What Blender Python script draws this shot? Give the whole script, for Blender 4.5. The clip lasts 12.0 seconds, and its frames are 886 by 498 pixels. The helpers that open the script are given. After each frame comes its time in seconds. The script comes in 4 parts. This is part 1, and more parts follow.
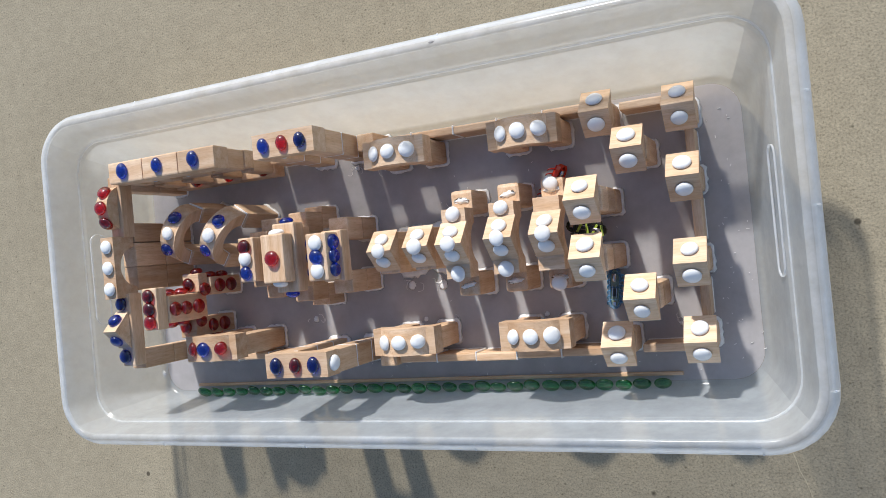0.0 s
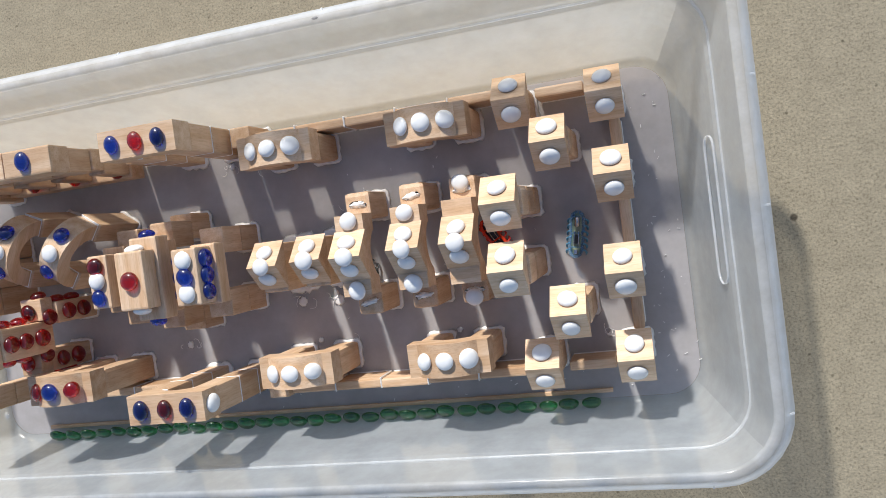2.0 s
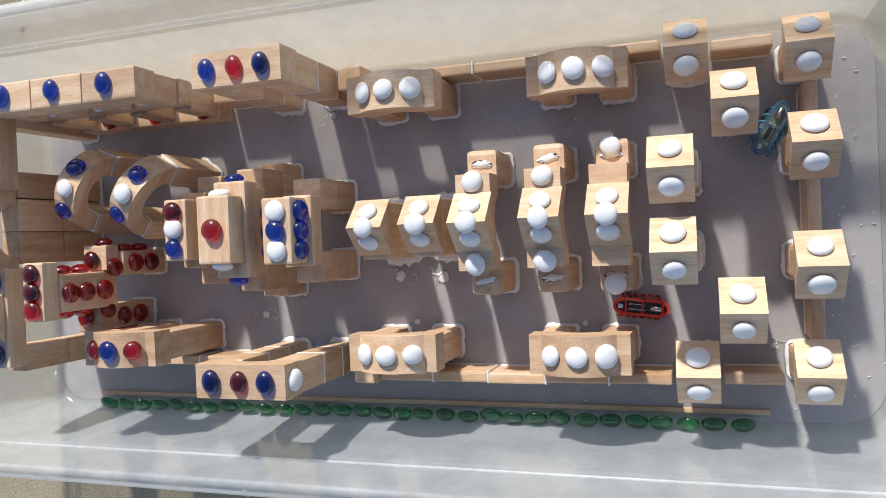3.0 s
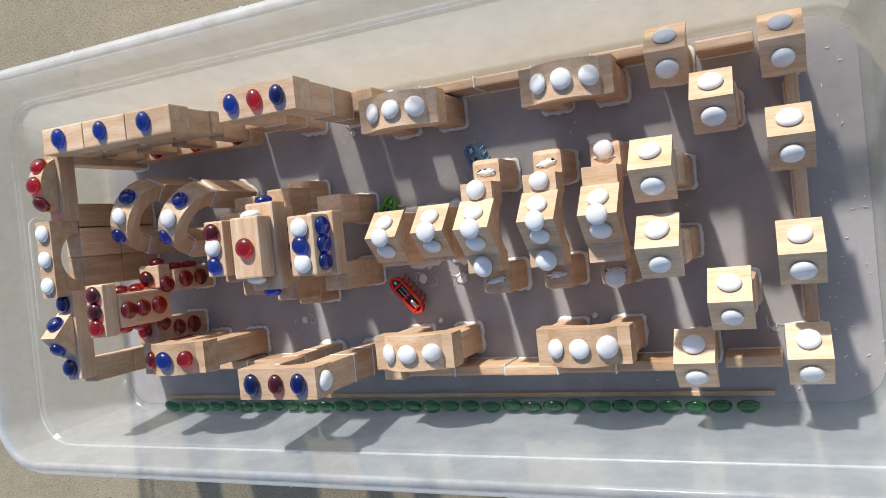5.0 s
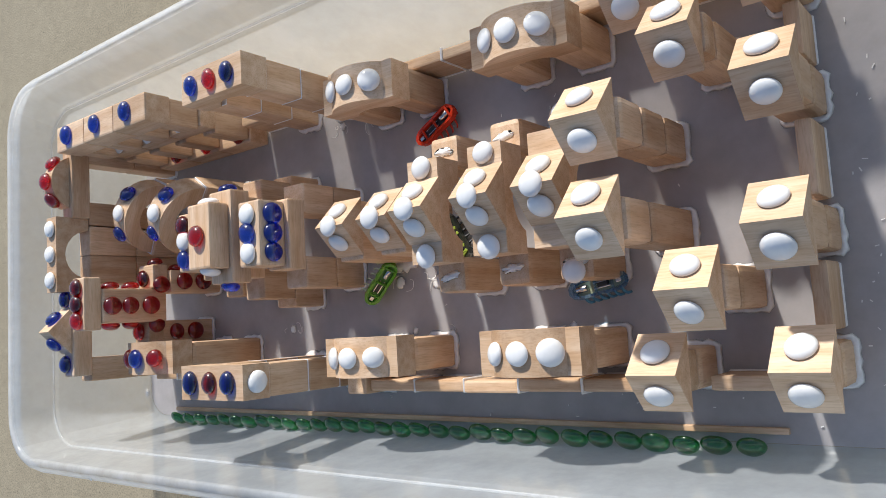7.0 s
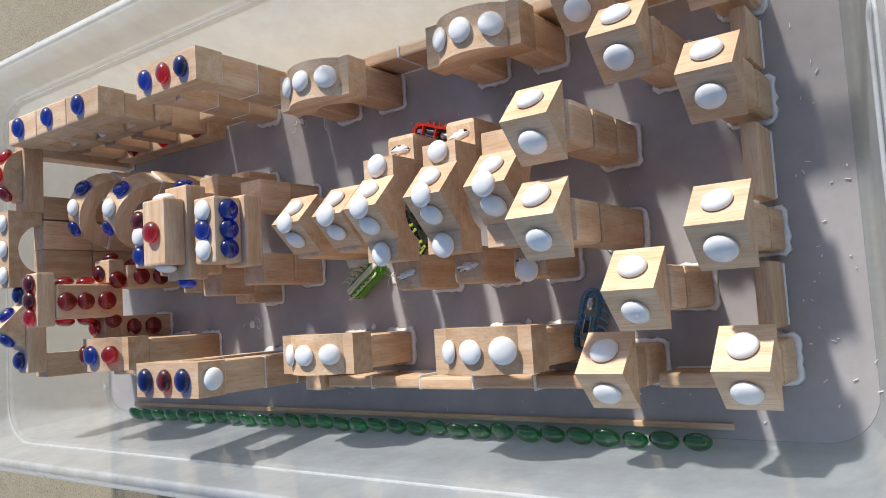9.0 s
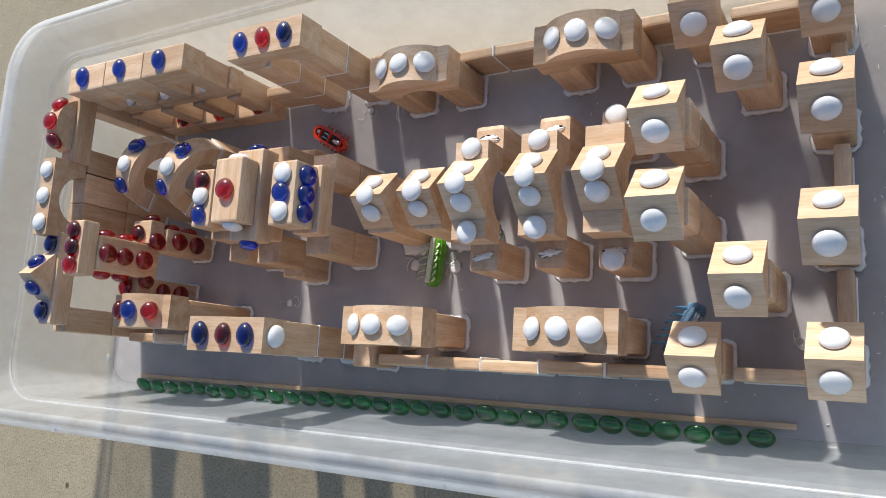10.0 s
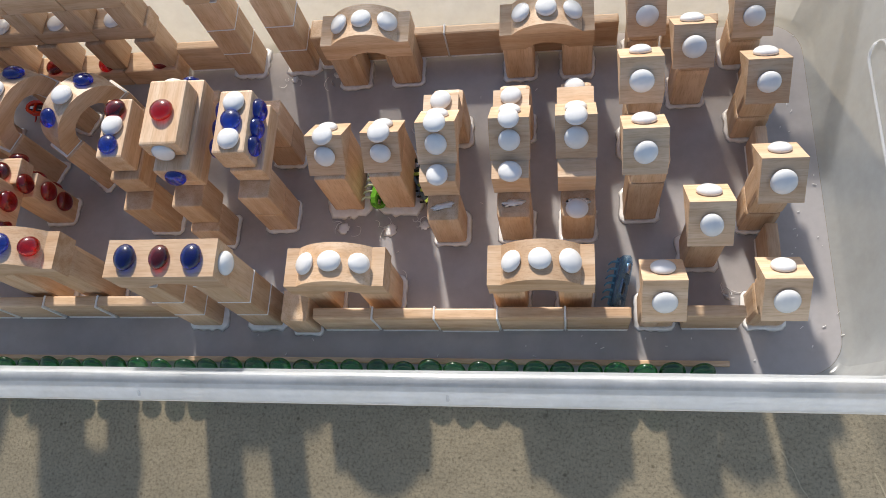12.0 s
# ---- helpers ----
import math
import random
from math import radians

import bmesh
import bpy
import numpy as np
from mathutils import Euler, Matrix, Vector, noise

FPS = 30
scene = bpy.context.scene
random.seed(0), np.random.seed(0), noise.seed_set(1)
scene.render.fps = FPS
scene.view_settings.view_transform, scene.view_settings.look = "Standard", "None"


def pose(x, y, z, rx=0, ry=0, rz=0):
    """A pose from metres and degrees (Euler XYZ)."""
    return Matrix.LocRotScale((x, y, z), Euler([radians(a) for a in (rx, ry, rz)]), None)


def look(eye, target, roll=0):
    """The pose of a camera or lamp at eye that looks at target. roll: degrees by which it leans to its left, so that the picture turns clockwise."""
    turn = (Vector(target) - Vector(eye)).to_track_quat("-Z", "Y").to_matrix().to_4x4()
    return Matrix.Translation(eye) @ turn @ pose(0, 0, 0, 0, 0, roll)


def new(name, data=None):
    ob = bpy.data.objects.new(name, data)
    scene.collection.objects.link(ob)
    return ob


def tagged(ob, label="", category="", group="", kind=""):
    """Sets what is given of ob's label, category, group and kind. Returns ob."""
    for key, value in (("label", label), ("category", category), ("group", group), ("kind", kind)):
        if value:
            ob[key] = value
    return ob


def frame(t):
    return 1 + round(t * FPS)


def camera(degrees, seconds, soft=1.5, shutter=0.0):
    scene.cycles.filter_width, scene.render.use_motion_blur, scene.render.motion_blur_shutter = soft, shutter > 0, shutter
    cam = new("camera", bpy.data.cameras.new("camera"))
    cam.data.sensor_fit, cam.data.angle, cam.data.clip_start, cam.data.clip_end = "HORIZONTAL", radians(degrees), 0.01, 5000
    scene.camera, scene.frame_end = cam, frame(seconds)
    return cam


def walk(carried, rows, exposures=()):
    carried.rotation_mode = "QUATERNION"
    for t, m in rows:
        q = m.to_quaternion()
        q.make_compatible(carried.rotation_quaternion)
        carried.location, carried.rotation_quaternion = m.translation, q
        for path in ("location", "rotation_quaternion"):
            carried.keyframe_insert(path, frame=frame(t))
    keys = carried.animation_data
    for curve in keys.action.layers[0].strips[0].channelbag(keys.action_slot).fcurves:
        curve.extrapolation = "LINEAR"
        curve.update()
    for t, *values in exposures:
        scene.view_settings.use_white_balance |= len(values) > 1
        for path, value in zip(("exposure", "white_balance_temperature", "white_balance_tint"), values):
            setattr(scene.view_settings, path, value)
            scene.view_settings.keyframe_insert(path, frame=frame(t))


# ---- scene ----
# ---------------------------------------------------------------- camera
cam = camera(60.4, 12.0, soft=0.85)
PATH = [
    (0, (0.0742, 0.0896, 0.8293), (-0.1661, 0.0965, 0.2795), -93.87),
    (0.2, (0.0569, 0.0848, 0.8221), (-0.1780, 0.0920, 0.2700), -93.94),
    (0.5, (0.0430, 0.0695, 0.8056), (-0.1752, 0.0572, 0.2468), -98.14),
    (1, (0.0412, 0.0711, 0.7888), (-0.1682, 0.0585, 0.2267), -98.66),
    (1.5, (0.0295, 0.0742, 0.7654), (-0.1721, 0.0615, 0.2004), -97.52),
    (1.8, (0.0398, 0.0829, 0.7292), (-0.1482, 0.1024, 0.1598), -90.29),
    (2, (0.0268, 0.1196, 0.7268), (-0.1336, 0.1017, 0.1489), -103.58),
    (2.2, (-0.0086, 0.0958, 0.7131), (-0.1834, 0.0714, 0.1396), -104.25),
    (2.5, (-0.0380, 0.0550, 0.6781), (-0.2368, 0.0554, 0.1120), -95.83),
    (2.8, (-0.0693, 0.0778, 0.6433), (-0.2682, 0.0754, 0.0773), -94.01),
    (3, (-0.0753, 0.0913, 0.6422), (-0.2665, 0.0838, 0.0736), -94.54),
    (3.2, (-0.0828, 0.0969, 0.6668), (-0.2773, 0.0920, 0.0992), -92.66),
    (4.8, (-0.0235, 0.0928, 0.6972), (-0.2563, 0.0950, 0.1442), -93.77),
    (5, (-0.0126, 0.1009, 0.6685), (-0.2554, 0.0895, 0.1199), -98.21),
    (5.5, (0.0156, 0.0624, 0.6170), (-0.2673, 0.0730, 0.0880), -93.24),
    (6, (0.0739, 0.0531, 0.5912), (-0.2459, 0.0702, 0.0838), -90.96),
    (6.5, (0.1122, 0.0449, 0.5399), (-0.2466, 0.0627, 0.0593), -93.27),
    (7, (0.1016, 0.0230, 0.4949), (-0.2657, 0.0813, 0.0240), -86.33),
    (7.2, (0.1043, 0.0316, 0.4823), (-0.2681, 0.0879, 0.0152), -87.43),
    (8.8, (0.1197, 0.0431, 0.4719), (-0.2467, 0.0930, -0.0005), -87.67),
    (9, (0.1121, 0.0288, 0.4914), (-0.2372, 0.0767, 0.0059), -87.20),
    (9.2, (0.1063, 0.0089, 0.5020), (-0.2300, 0.0620, 0.0079), -84.47),
    (9.5, (0.0860, -0.0139, 0.5437), (-0.2355, 0.0567, 0.0420), -79.75),
    (9.7, (0.0648, -0.0262, 0.5692), (-0.2358, 0.0654, 0.0581), -72.08),
    (9.8, (0.0520, -0.0545, 0.5728), (-0.2292, 0.0605, 0.0554), -66.85),
    (10, (0.0287, -0.0328, 0.5605), (-0.2744, 0.0639, 0.0518), -71.50),
    (10.2, (0.0070, -0.0642, 0.5580), (-0.2347, 0.0707, 0.0256), -56.79),
    (10.4, (-0.0158, -0.0936, 0.5614), (-0.2252, 0.0677, 0.0227), -45.56),
    (10.5, (-0.0121, -0.0775, 0.5683), (-0.2216, 0.0654, 0.0245), -47.92),
    (10.8, (-0.0332, -0.0903, 0.5739), (-0.2267, 0.0590, 0.0259), -46.97),
    (11, (-0.0522, -0.1145, 0.5707), (-0.2241, 0.0554, 0.0215), -40.22),
    (11.5, (-0.0881, -0.1576, 0.5714), (-0.2111, 0.0310, 0.0153), -30.82),
    (12, (-0.1442, -0.1730, 0.5857), (-0.2408, 0.0297, 0.0293), -24.67),
]
walk(cam, [(t, look(eye, target, roll)) for t, eye, target, roll in PATH],
     [(0, 0.24, 6100, 10), (2.5, 0.24, 6250, 10), (9.5, 0.25, 6300, 10), (12.0, 0.31, 6600, 11)])

# ---------------------------------------------------------------- light
SUN_WAY = Vector((0.033, -0.152, -0.100)).normalized()
world = bpy.data.worlds.new("sky")
scene.world = world
world.use_nodes = True
wn = world.node_tree.nodes
sky = wn.new("ShaderNodeTexSky")
sky.sky_type = "NISHITA"
sky.sun_disc = False
sky.sun_elevation = math.asin(-SUN_WAY.z)
sky.sun_rotation = math.atan2(-SUN_WAY.x, -SUN_WAY.y)
wn["Background"].inputs["Strength"].default_value = 0.13
world.node_tree.links.new(sky.outputs[0], wn["Background"].inputs["Color"])
sun = new("sun", bpy.data.lights.new("sun", "SUN"))
sun.data.energy = 4.4
sun.data.angle = radians(2.4)
sun.data.color = (1.0, 0.95, 0.86)
sun.rotation_euler = SUN_WAY.to_track_quat("-Z", "Y").to_euler()


# ---------------------------------------------------------------- materials
def node_mat(name):
    m = bpy.data.materials.new(name)
    m.use_nodes = True
    nt = m.node_tree
    return m, nt, nt.nodes["Principled BSDF"], nt.nodes["Material Output"]


def ramp(nt, fac, stops):
    r = nt.nodes.new("ShaderNodeValToRGB")
    while len(r.color_ramp.elements) < len(stops):
        r.color_ramp.elements.new(0.5)
    for e, (p, c) in zip(r.color_ramp.elements, stops):
        e.position, e.color = p, (*c, 1)
    nt.links.new(fac, r.inputs[0])
    return r.outputs[0]


def noise_tex(nt, vec, scale, detail=4, rough=0.5):
    n = nt.nodes.new("ShaderNodeTexNoise")
    n.inputs["Scale"].default_value, n.inputs["Detail"].default_value, n.inputs["Roughness"].default_value = scale, detail, rough
    nt.links.new(vec, n.inputs["Vector"])
    return n.outputs["Fac"]


def bump(nt, height, b, strength, dist):
    n = nt.nodes.new("ShaderNodeBump")
    n.inputs["Strength"].default_value, n.inputs["Distance"].default_value = strength, dist
    nt.links.new(height, n.inputs["Height"])
    nt.links.new(n.outputs[0], b.inputs["Normal"])


def mixc(nt, fac, a, b, mode="MIX"):
    n = nt.nodes.new("ShaderNodeMix")
    n.data_type, n.blend_type = "RGBA", mode
    for sock, v in ((n.inputs[0], fac), (n.inputs[6], a), (n.inputs[7], b)):
        if isinstance(v, (int, float)):
            sock.default_value = v
        elif isinstance(v, tuple):
            sock.default_value = (*v, 1)
        else:
            nt.links.new(v, sock)
    return n.outputs[2]


def shifted_coords(nt, scale):
    """Object coordinates, moved by a chance step for each object, stretched by scale."""
    tc, oi = nt.nodes.new("ShaderNodeTexCoord"), nt.nodes.new("ShaderNodeObjectInfo")
    mul = nt.nodes.new("ShaderNodeMath")
    mul.operation = "MULTIPLY"
    mul.inputs[1].default_value = 7.3
    nt.links.new(oi.outputs["Random"], mul.inputs[0])
    add = nt.nodes.new("ShaderNodeVectorMath")
    add.operation = "ADD"
    nt.links.new(tc.outputs["Object"], add.inputs[0])
    nt.links.new(mul.outputs[0], add.inputs[1])
    mp = nt.nodes.new("ShaderNodeMapping")
    mp.inputs["Scale"].default_value = scale
    nt.links.new(add.outputs[0], mp.inputs["Vector"])
    return mp.outputs[0], add.outputs[0], oi.outputs["Random"]


def wood(name, axis):
    m, nt, b, _ = node_mat(name)
    stretch = [1.0, 1.0, 1.0]
    stretch[axis] = 0.09
    v, plain, rnd = shifted_coords(nt, stretch)
    fine = noise_tex(nt, v, 900, 3, 0.6)
    broad = noise_tex(nt, v, 130, 3, 0.5)
    c1 = ramp(nt, broad, [(0.3, (0.605, 0.392, 0.226)), (0.7, (0.760, 0.575, 0.405))])
    c2 = ramp(nt, fine, [(0.34, (0.74, 0.66, 0.58)), (0.52, (1.0, 1.0, 1.0))])
    c = mixc(nt, 0.55, c1, c2, "MULTIPLY")
    tone = ramp(nt, rnd, [(0.0, (0.78, 0.74, 0.70)), (0.5, (0.95, 0.95, 0.95)), (1.0, (1.08, 1.05, 1.02))])
    c = mixc(nt, 1.0, c, tone, "MULTIPLY")
    dirt = ramp(nt, noise_tex(nt, plain, 38, 5, 0.6), [(0.38, (0.84, 0.80, 0.76)), (0.6, (1, 1, 1))])
    nt.links.new(mixc(nt, 0.6, c, dirt, "MULTIPLY"), b.inputs["Base Color"])
    b.inputs["Roughness"].default_value = 0.5
    bump(nt, fine, b, 0.25, 0.0003)
    return m


WOOD_X, WOOD_Y, WOOD_Z = wood("beech_grain_x", 0), wood("beech_grain_y", 1), wood("beech_grain_z", 2)


def glass_gem(name, color, tint, rough=0.03):
    """Coloured glass: refracting body, with part of the sunlight passing straight through, tinted."""
    m, nt, b, out = node_mat(name)
    v, obj, rnd = shifted_coords(nt, (1, 1, 1))
    lo, hi = tuple(0.88 * c for c in color), tuple(min(1.0, 1.25 * c) for c in color)
    tone = ramp(nt, rnd, [(0.0, lo), (0.45, color), (1.0, hi)])
    swirl = ramp(nt, noise_tex(nt, obj, 160, 3), [(0.35, (0.84, 0.84, 0.84)), (0.65, (1.0, 1.0, 1.0))])
    nt.links.new(mixc(nt, 0.8, tone, swirl, "MULTIPLY"), b.inputs["Base Color"])
    b.inputs["Roughness"].default_value = rough
    b.inputs["Transmission Weight"].default_value = 0.93
    b.inputs["IOR"].default_value = 1.5
    b.inputs["Coat Weight"].default_value = 1.0
    b.inputs["Coat Roughness"].default_value = 0.19
    tp = nt.nodes.new("ShaderNodeBsdfTransparent")
    t_lo = tuple(0.82 * c for c in tint)
    nt.links.new(ramp(nt, rnd, [(0.0, t_lo), (0.6, tint)]), tp.inputs["Color"])
    mx = nt.nodes.new("ShaderNodeMixShader")
    mx.inputs[0].default_value = 0.24
    nt.links.new(b.outputs[0], mx.inputs[1])
    nt.links.new(tp.outputs[0], mx.inputs[2])
    nt.links.new(mx.outputs[0], out.inputs["Surface"])
    return m


RED_GLASS = glass_gem("red_glass", (0.52, 0.007, 0.009), (0.74, 0.012, 0.016))
BLUE_GLASS = glass_gem("blue_glass", (0.012, 0.07, 0.74), (0.018, 0.09, 0.84))
GREEN_GLASS = glass_gem("green_glass", (0.045, 0.27, 0.09), (0.075, 0.50, 0.16))


def white_glass():
    m, nt, b, _ = node_mat("white_glass")
    v, plain, rnd = shifted_coords(nt, (1, 1, 1))
    nt.links.new(ramp(nt, noise_tex(nt, plain, 120, 3), [(0.3, (0.72, 0.715, 0.70)), (0.7, (0.80, 0.795, 0.78))]), b.inputs["Base Color"])
    b.inputs["Roughness"].default_value = 0.14
    b.inputs["Subsurface Weight"].default_value = 0.25
    b.inputs["Subsurface Radius"].default_value = (1, 1, 1)
    b.inputs["Subsurface Scale"].default_value = 0.002
    return m


WHITE_GLASS = white_glass()


def glue_mat():
    m, nt, b, _ = node_mat("hot_glue")
    v, plain, rnd = shifted_coords(nt, (1, 1, 1))
    nt.links.new(ramp(nt, noise_tex(nt, plain, 200, 4), [(0.3, (0.80, 0.78, 0.75)), (0.7, (0.92, 0.91, 0.90))]), b.inputs["Base Color"])
    b.inputs["Roughness"].default_value = 0.28
    b.inputs["Transmission Weight"].default_value = 0.12
    bump(nt, noise_tex(nt, plain, 500, 3), b, 0.4, 0.0006)
    return m


GLUE = glue_mat()


def tote_plastic(name, clear, grey):
    """Frosted polypropylene: part of the light goes straight through, part is scattered."""
    m, nt, b, out = node_mat(name)
    tc = nt.nodes.new("ShaderNodeTexCoord")
    cloud = noise_tex(nt, tc.outputs["Object"], 14, 5, 0.6)
    nt.links.new(ramp(nt, cloud, [(0.35, tuple(0.90 * g for g in grey)), (0.65, grey)]), b.inputs["Base Color"])
    b.inputs["Roughness"].default_value = 0.15
    b.inputs["Specular IOR Level"].default_value = 0.5
    mp = nt.nodes.new("ShaderNodeMapping")
    mp.inputs["Scale"].default_value = (1, 1, 0.15)
    nt.links.new(tc.outputs["Object"], mp.inputs["Vector"])
    bump(nt, noise_tex(nt, mp.outputs[0], 60, 4), b, 0.12, 0.002)
    tr = nt.nodes.new("ShaderNodeBsdfTranslucent")
    tr.inputs["Color"].default_value = (*grey, 1)
    tp = nt.nodes.new("ShaderNodeBsdfTransparent")
    tp.inputs["Color"].default_value = (0.985, 0.958, 0.910, 1)
    m1, m2 = nt.nodes.new("ShaderNodeMixShader"), nt.nodes.new("ShaderNodeMixShader")
    m1.inputs[0].default_value = 0.45
    nt.links.new(b.outputs[0], m1.inputs[1])
    nt.links.new(tr.outputs[0], m1.inputs[2])
    scratch = noise_tex(nt, tc.outputs["Object"], 30, 6, 0.65)
    lo, hi = clear
    nt.links.new(ramp(nt, scratch, [(0.35, (lo, lo, lo)), (0.65, (hi, hi, hi))]), m2.inputs[0])
    nt.links.new(m1.outputs[0], m2.inputs[1])
    nt.links.new(tp.outputs[0], m2.inputs[2])
    nt.links.new(m2.outputs[0], out.inputs["Surface"])
    return m


TOTE = tote_plastic("frosted_plastic", (0.54, 0.62), (0.90, 0.945, 1.0))
TOTE_RIM = tote_plastic("frosted_plastic_rim", (0.44, 0.60), (0.90, 0.935, 0.985))
TOTE_SKIRT = tote_plastic("frosted_plastic_skirt", (0.34, 0.48), (0.88, 0.925, 0.985))
# same plastic, greyed and less clear to paint in shade behind the right end
TOTE_SHADED_END = tote_plastic("frosted_plastic_shaded_end", (0.38, 0.48), (0.66, 0.69, 0.73))
TOTE_FLOOR = tote_plastic("frosted_plastic_floor", (0.26, 0.38), (0.74, 0.715, 0.73))


def concrete():
    m, nt, b, _ = node_mat("concrete")
    tc = nt.nodes.new("ShaderNodeTexCoord")
    o = tc.outputs["Object"]
    big = ramp(nt, noise_tex(nt, o, 3.0, 6, 0.6), [(0.3, (0.288, 0.246, 0.170)), (0.7, (0.340, 0.293, 0.205))])
    mid = ramp(nt, noise_tex(nt, o, 60, 6, 0.7), [(0.3, (0.80, 0.79, 0.77)), (0.7, (1.08, 1.07, 1.06))])
    c = mixc(nt, 0.8, big, mid, "MULTIPLY")
    grit = ramp(nt, noise_tex(nt, o, 420, 3, 0.7), [(0.34, (0.60, 0.58, 0.55)), (0.47, (0.97, 0.97, 0.97)), (0.66, (1.22, 1.21, 1.19))])
    c = mixc(nt, 0.85, c, grit, "MULTIPLY")
    vo = nt.nodes.new("ShaderNodeTexVoronoi")
    vo.inputs["Scale"].default_value = 55
    nt.links.new(o, vo.inputs["Vector"])
    pits = ramp(nt, vo.outputs["Distance"], [(0.05, (0.35, 0.33, 0.30)), (0.09, (1, 1, 1))])
    c = mixc(nt, 0.7, c, pits, "MULTIPLY")
    v2 = nt.nodes.new("ShaderNodeTexVoronoi")
    v2.inputs["Scale"].default_value = 13
    nt.links.new(o, v2.inputs["Vector"])
    c = mixc(nt, 0.85, c, ramp(nt, v2.outputs["Distance"], [(0.035, (0.16, 0.14, 0.12)), (0.055, (1, 1, 1))]), "MULTIPLY")
    nt.links.new(c, b.inputs["Base Color"])
    b.inputs["Roughness"].default_value = 0.9
    bump(nt, noise_tex(nt, o, 300, 5, 0.7), b, 0.5, 0.0015)
    return m


CONCRETE = concrete()


def plain(name, color, rough=0.4, metal=0.0, trans=0.0):
    m, nt, b, _ = node_mat(name)
    v, obj, rnd = shifted_coords(nt, (1, 1, 1))
    lo = tuple(0.8 * c for c in color)
    nt.links.new(ramp(nt, noise_tex(nt, obj, 350, 3), [(0.35, lo), (0.65, color)]), b.inputs["Base Color"])
    b.inputs["Roughness"].default_value, b.inputs["Metallic"].default_value = rough, metal
    b.inputs["Transmission Weight"].default_value = trans
    return m


# ---------------------------------------------------------------- mesh helpers
def finish(bm, name, mat, smooth=False):
    me = bpy.data.meshes.new(name)
    bmesh.ops.recalc_face_normals(bm, faces=bm.faces)
    bm.to_mesh(me)
    bm.free()
    me.materials.append(mat)
    if smooth:
        for p in me.polygons:
            p.use_smooth = True
    return me


def part(name, bm, material, parent, label="", smooth=False):
    ob = new(name, finish(bm, name, material, smooth))
    ob.parent = parent
    if label:
        ob["label"] = label
    return ob


def thing(name, x, y, z, label, category, group="", rz=0):
    e = new(name)
    e.empty_display_size = 0.01
    e.matrix_basis = pose(x, y, z, 0, 0, rz)
    return tagged(e, label, category, group)


def box_bm(sx, sy, sz, bev=0.0018, seg=2):
    """A block standing on z = 0, with rounded edges."""
    bm = bmesh.new()
    bmesh.ops.create_cube(bm, size=1)
    for v in bm.verts:
        v.co = Vector((v.co.x * sx, v.co.y * sy, (v.co.z + 0.5) * sz))
    if bev:
        bmesh.ops.bevel(bm, geom=bm.edges[:], offset=bev, segments=seg, affect="EDGES", profile=0.6)
    return bm


def outline_bm(points, depth, bev=0.0012):
    """Points (u, z) of a closed outline, pushed along +-depth / 2 in the second direction."""
    bm = bmesh.new()
    a = [bm.verts.new((u, -depth / 2, z)) for u, z in points]
    b = [bm.verts.new((u, depth / 2, z)) for u, z in points]
    n = len(points)
    fa, fb = bm.faces.new(a), bm.faces.new(b[::-1])
    for i in range(n):
        bm.faces.new((a[i], b[i], b[(i + 1) % n], a[(i + 1) % n]))
    if bev:
        edges = [e for e in bm.edges if len(e.link_faces) == 2 and e.calc_face_angle(0) > 0.5]
        bmesh.ops.bevel(bm, geom=edges, offset=bev, segments=2, affect="EDGES", profile=0.6)
    return bm


def place(bm, x, y, z, rz=0):
    bmesh.ops.transform(bm, matrix=pose(x, y, z, 0, 0, rz), verts=bm.verts)
    return bm


def block(parent, name, x, y, z0, sx, sy, sz, mat=None, rz=0, label="", bev=0.0018):
    mat = mat or (WOOD_Z if sz >= max(sx, sy) else WOOD_X if sx >= sy else WOOD_Y)
    ob = part(name, box_bm(sx, sy, sz, bev), mat, parent, label)
    ob.matrix_basis = pose(x, y, z0, 0, 0, rz)
    return ob


LEG = 0.0325
HALF = LEG / math.sqrt(2)


def roof(parent, x, y, z0, length=0.0300, rz=0, half=HALF):
    """A half cube that lies on its cut face, ridge along x."""
    bm = outline_bm([(-half, 0), (half, 0), (0, half)], length, 0.0014)
    ob = part("roof_block", bm, WOOD_Y, parent)
    ob.matrix_basis = pose(x, y, z0, 0, 0, 90 + rz)
    return ob


def gem_mesh(name, mat, r=0.0093, h=0.0056):
    """A flat glass nugget: a full dome over a flat base with a rounded rim."""
    prof = [(0.0, 0.0), (0.80, 0.0), (0.95, 0.10), (1.0, 0.27), (0.97, 0.45), (0.86, 0.66), (0.68, 0.83), (0.45, 0.94), (0.22, 0.99), (0.0, 1.0)]
    bm = bmesh.new()
    n, rings = 22, []
    for k, (u, w) in enumerate(prof):
        if u == 0:
            rings.append([bm.verts.new((0, 0, w * h))])
        else:
            rings.append([bm.verts.new((r * u * math.cos(2 * math.pi * i / n), r * u * math.sin(2 * math.pi * i / n), w * h)) for i in range(n)])
    for a, b in zip(rings, rings[1:]):
        for i in range(n):
            j = (i + 1) % n
            bm.faces.new([v for v in dict.fromkeys((a[i % len(a)], a[j % len(a)], b[j % len(b)], b[i % len(b)]))])
    return finish(bm, name, mat, True)


GEMS = {"white": gem_mesh("white_gem", WHITE_GLASS, 0.0087, 0.0058), "red": gem_mesh("red_gem", RED_GLASS, 0.0087, 0.0072),
        "blue": gem_mesh("blue_gem", BLUE_GLASS, 0.0086, 0.0072), "green": gem_mesh("green_gem", GREEN_GLASS, 0.0088, 0.0068)}
gem_rng = random.Random(4)


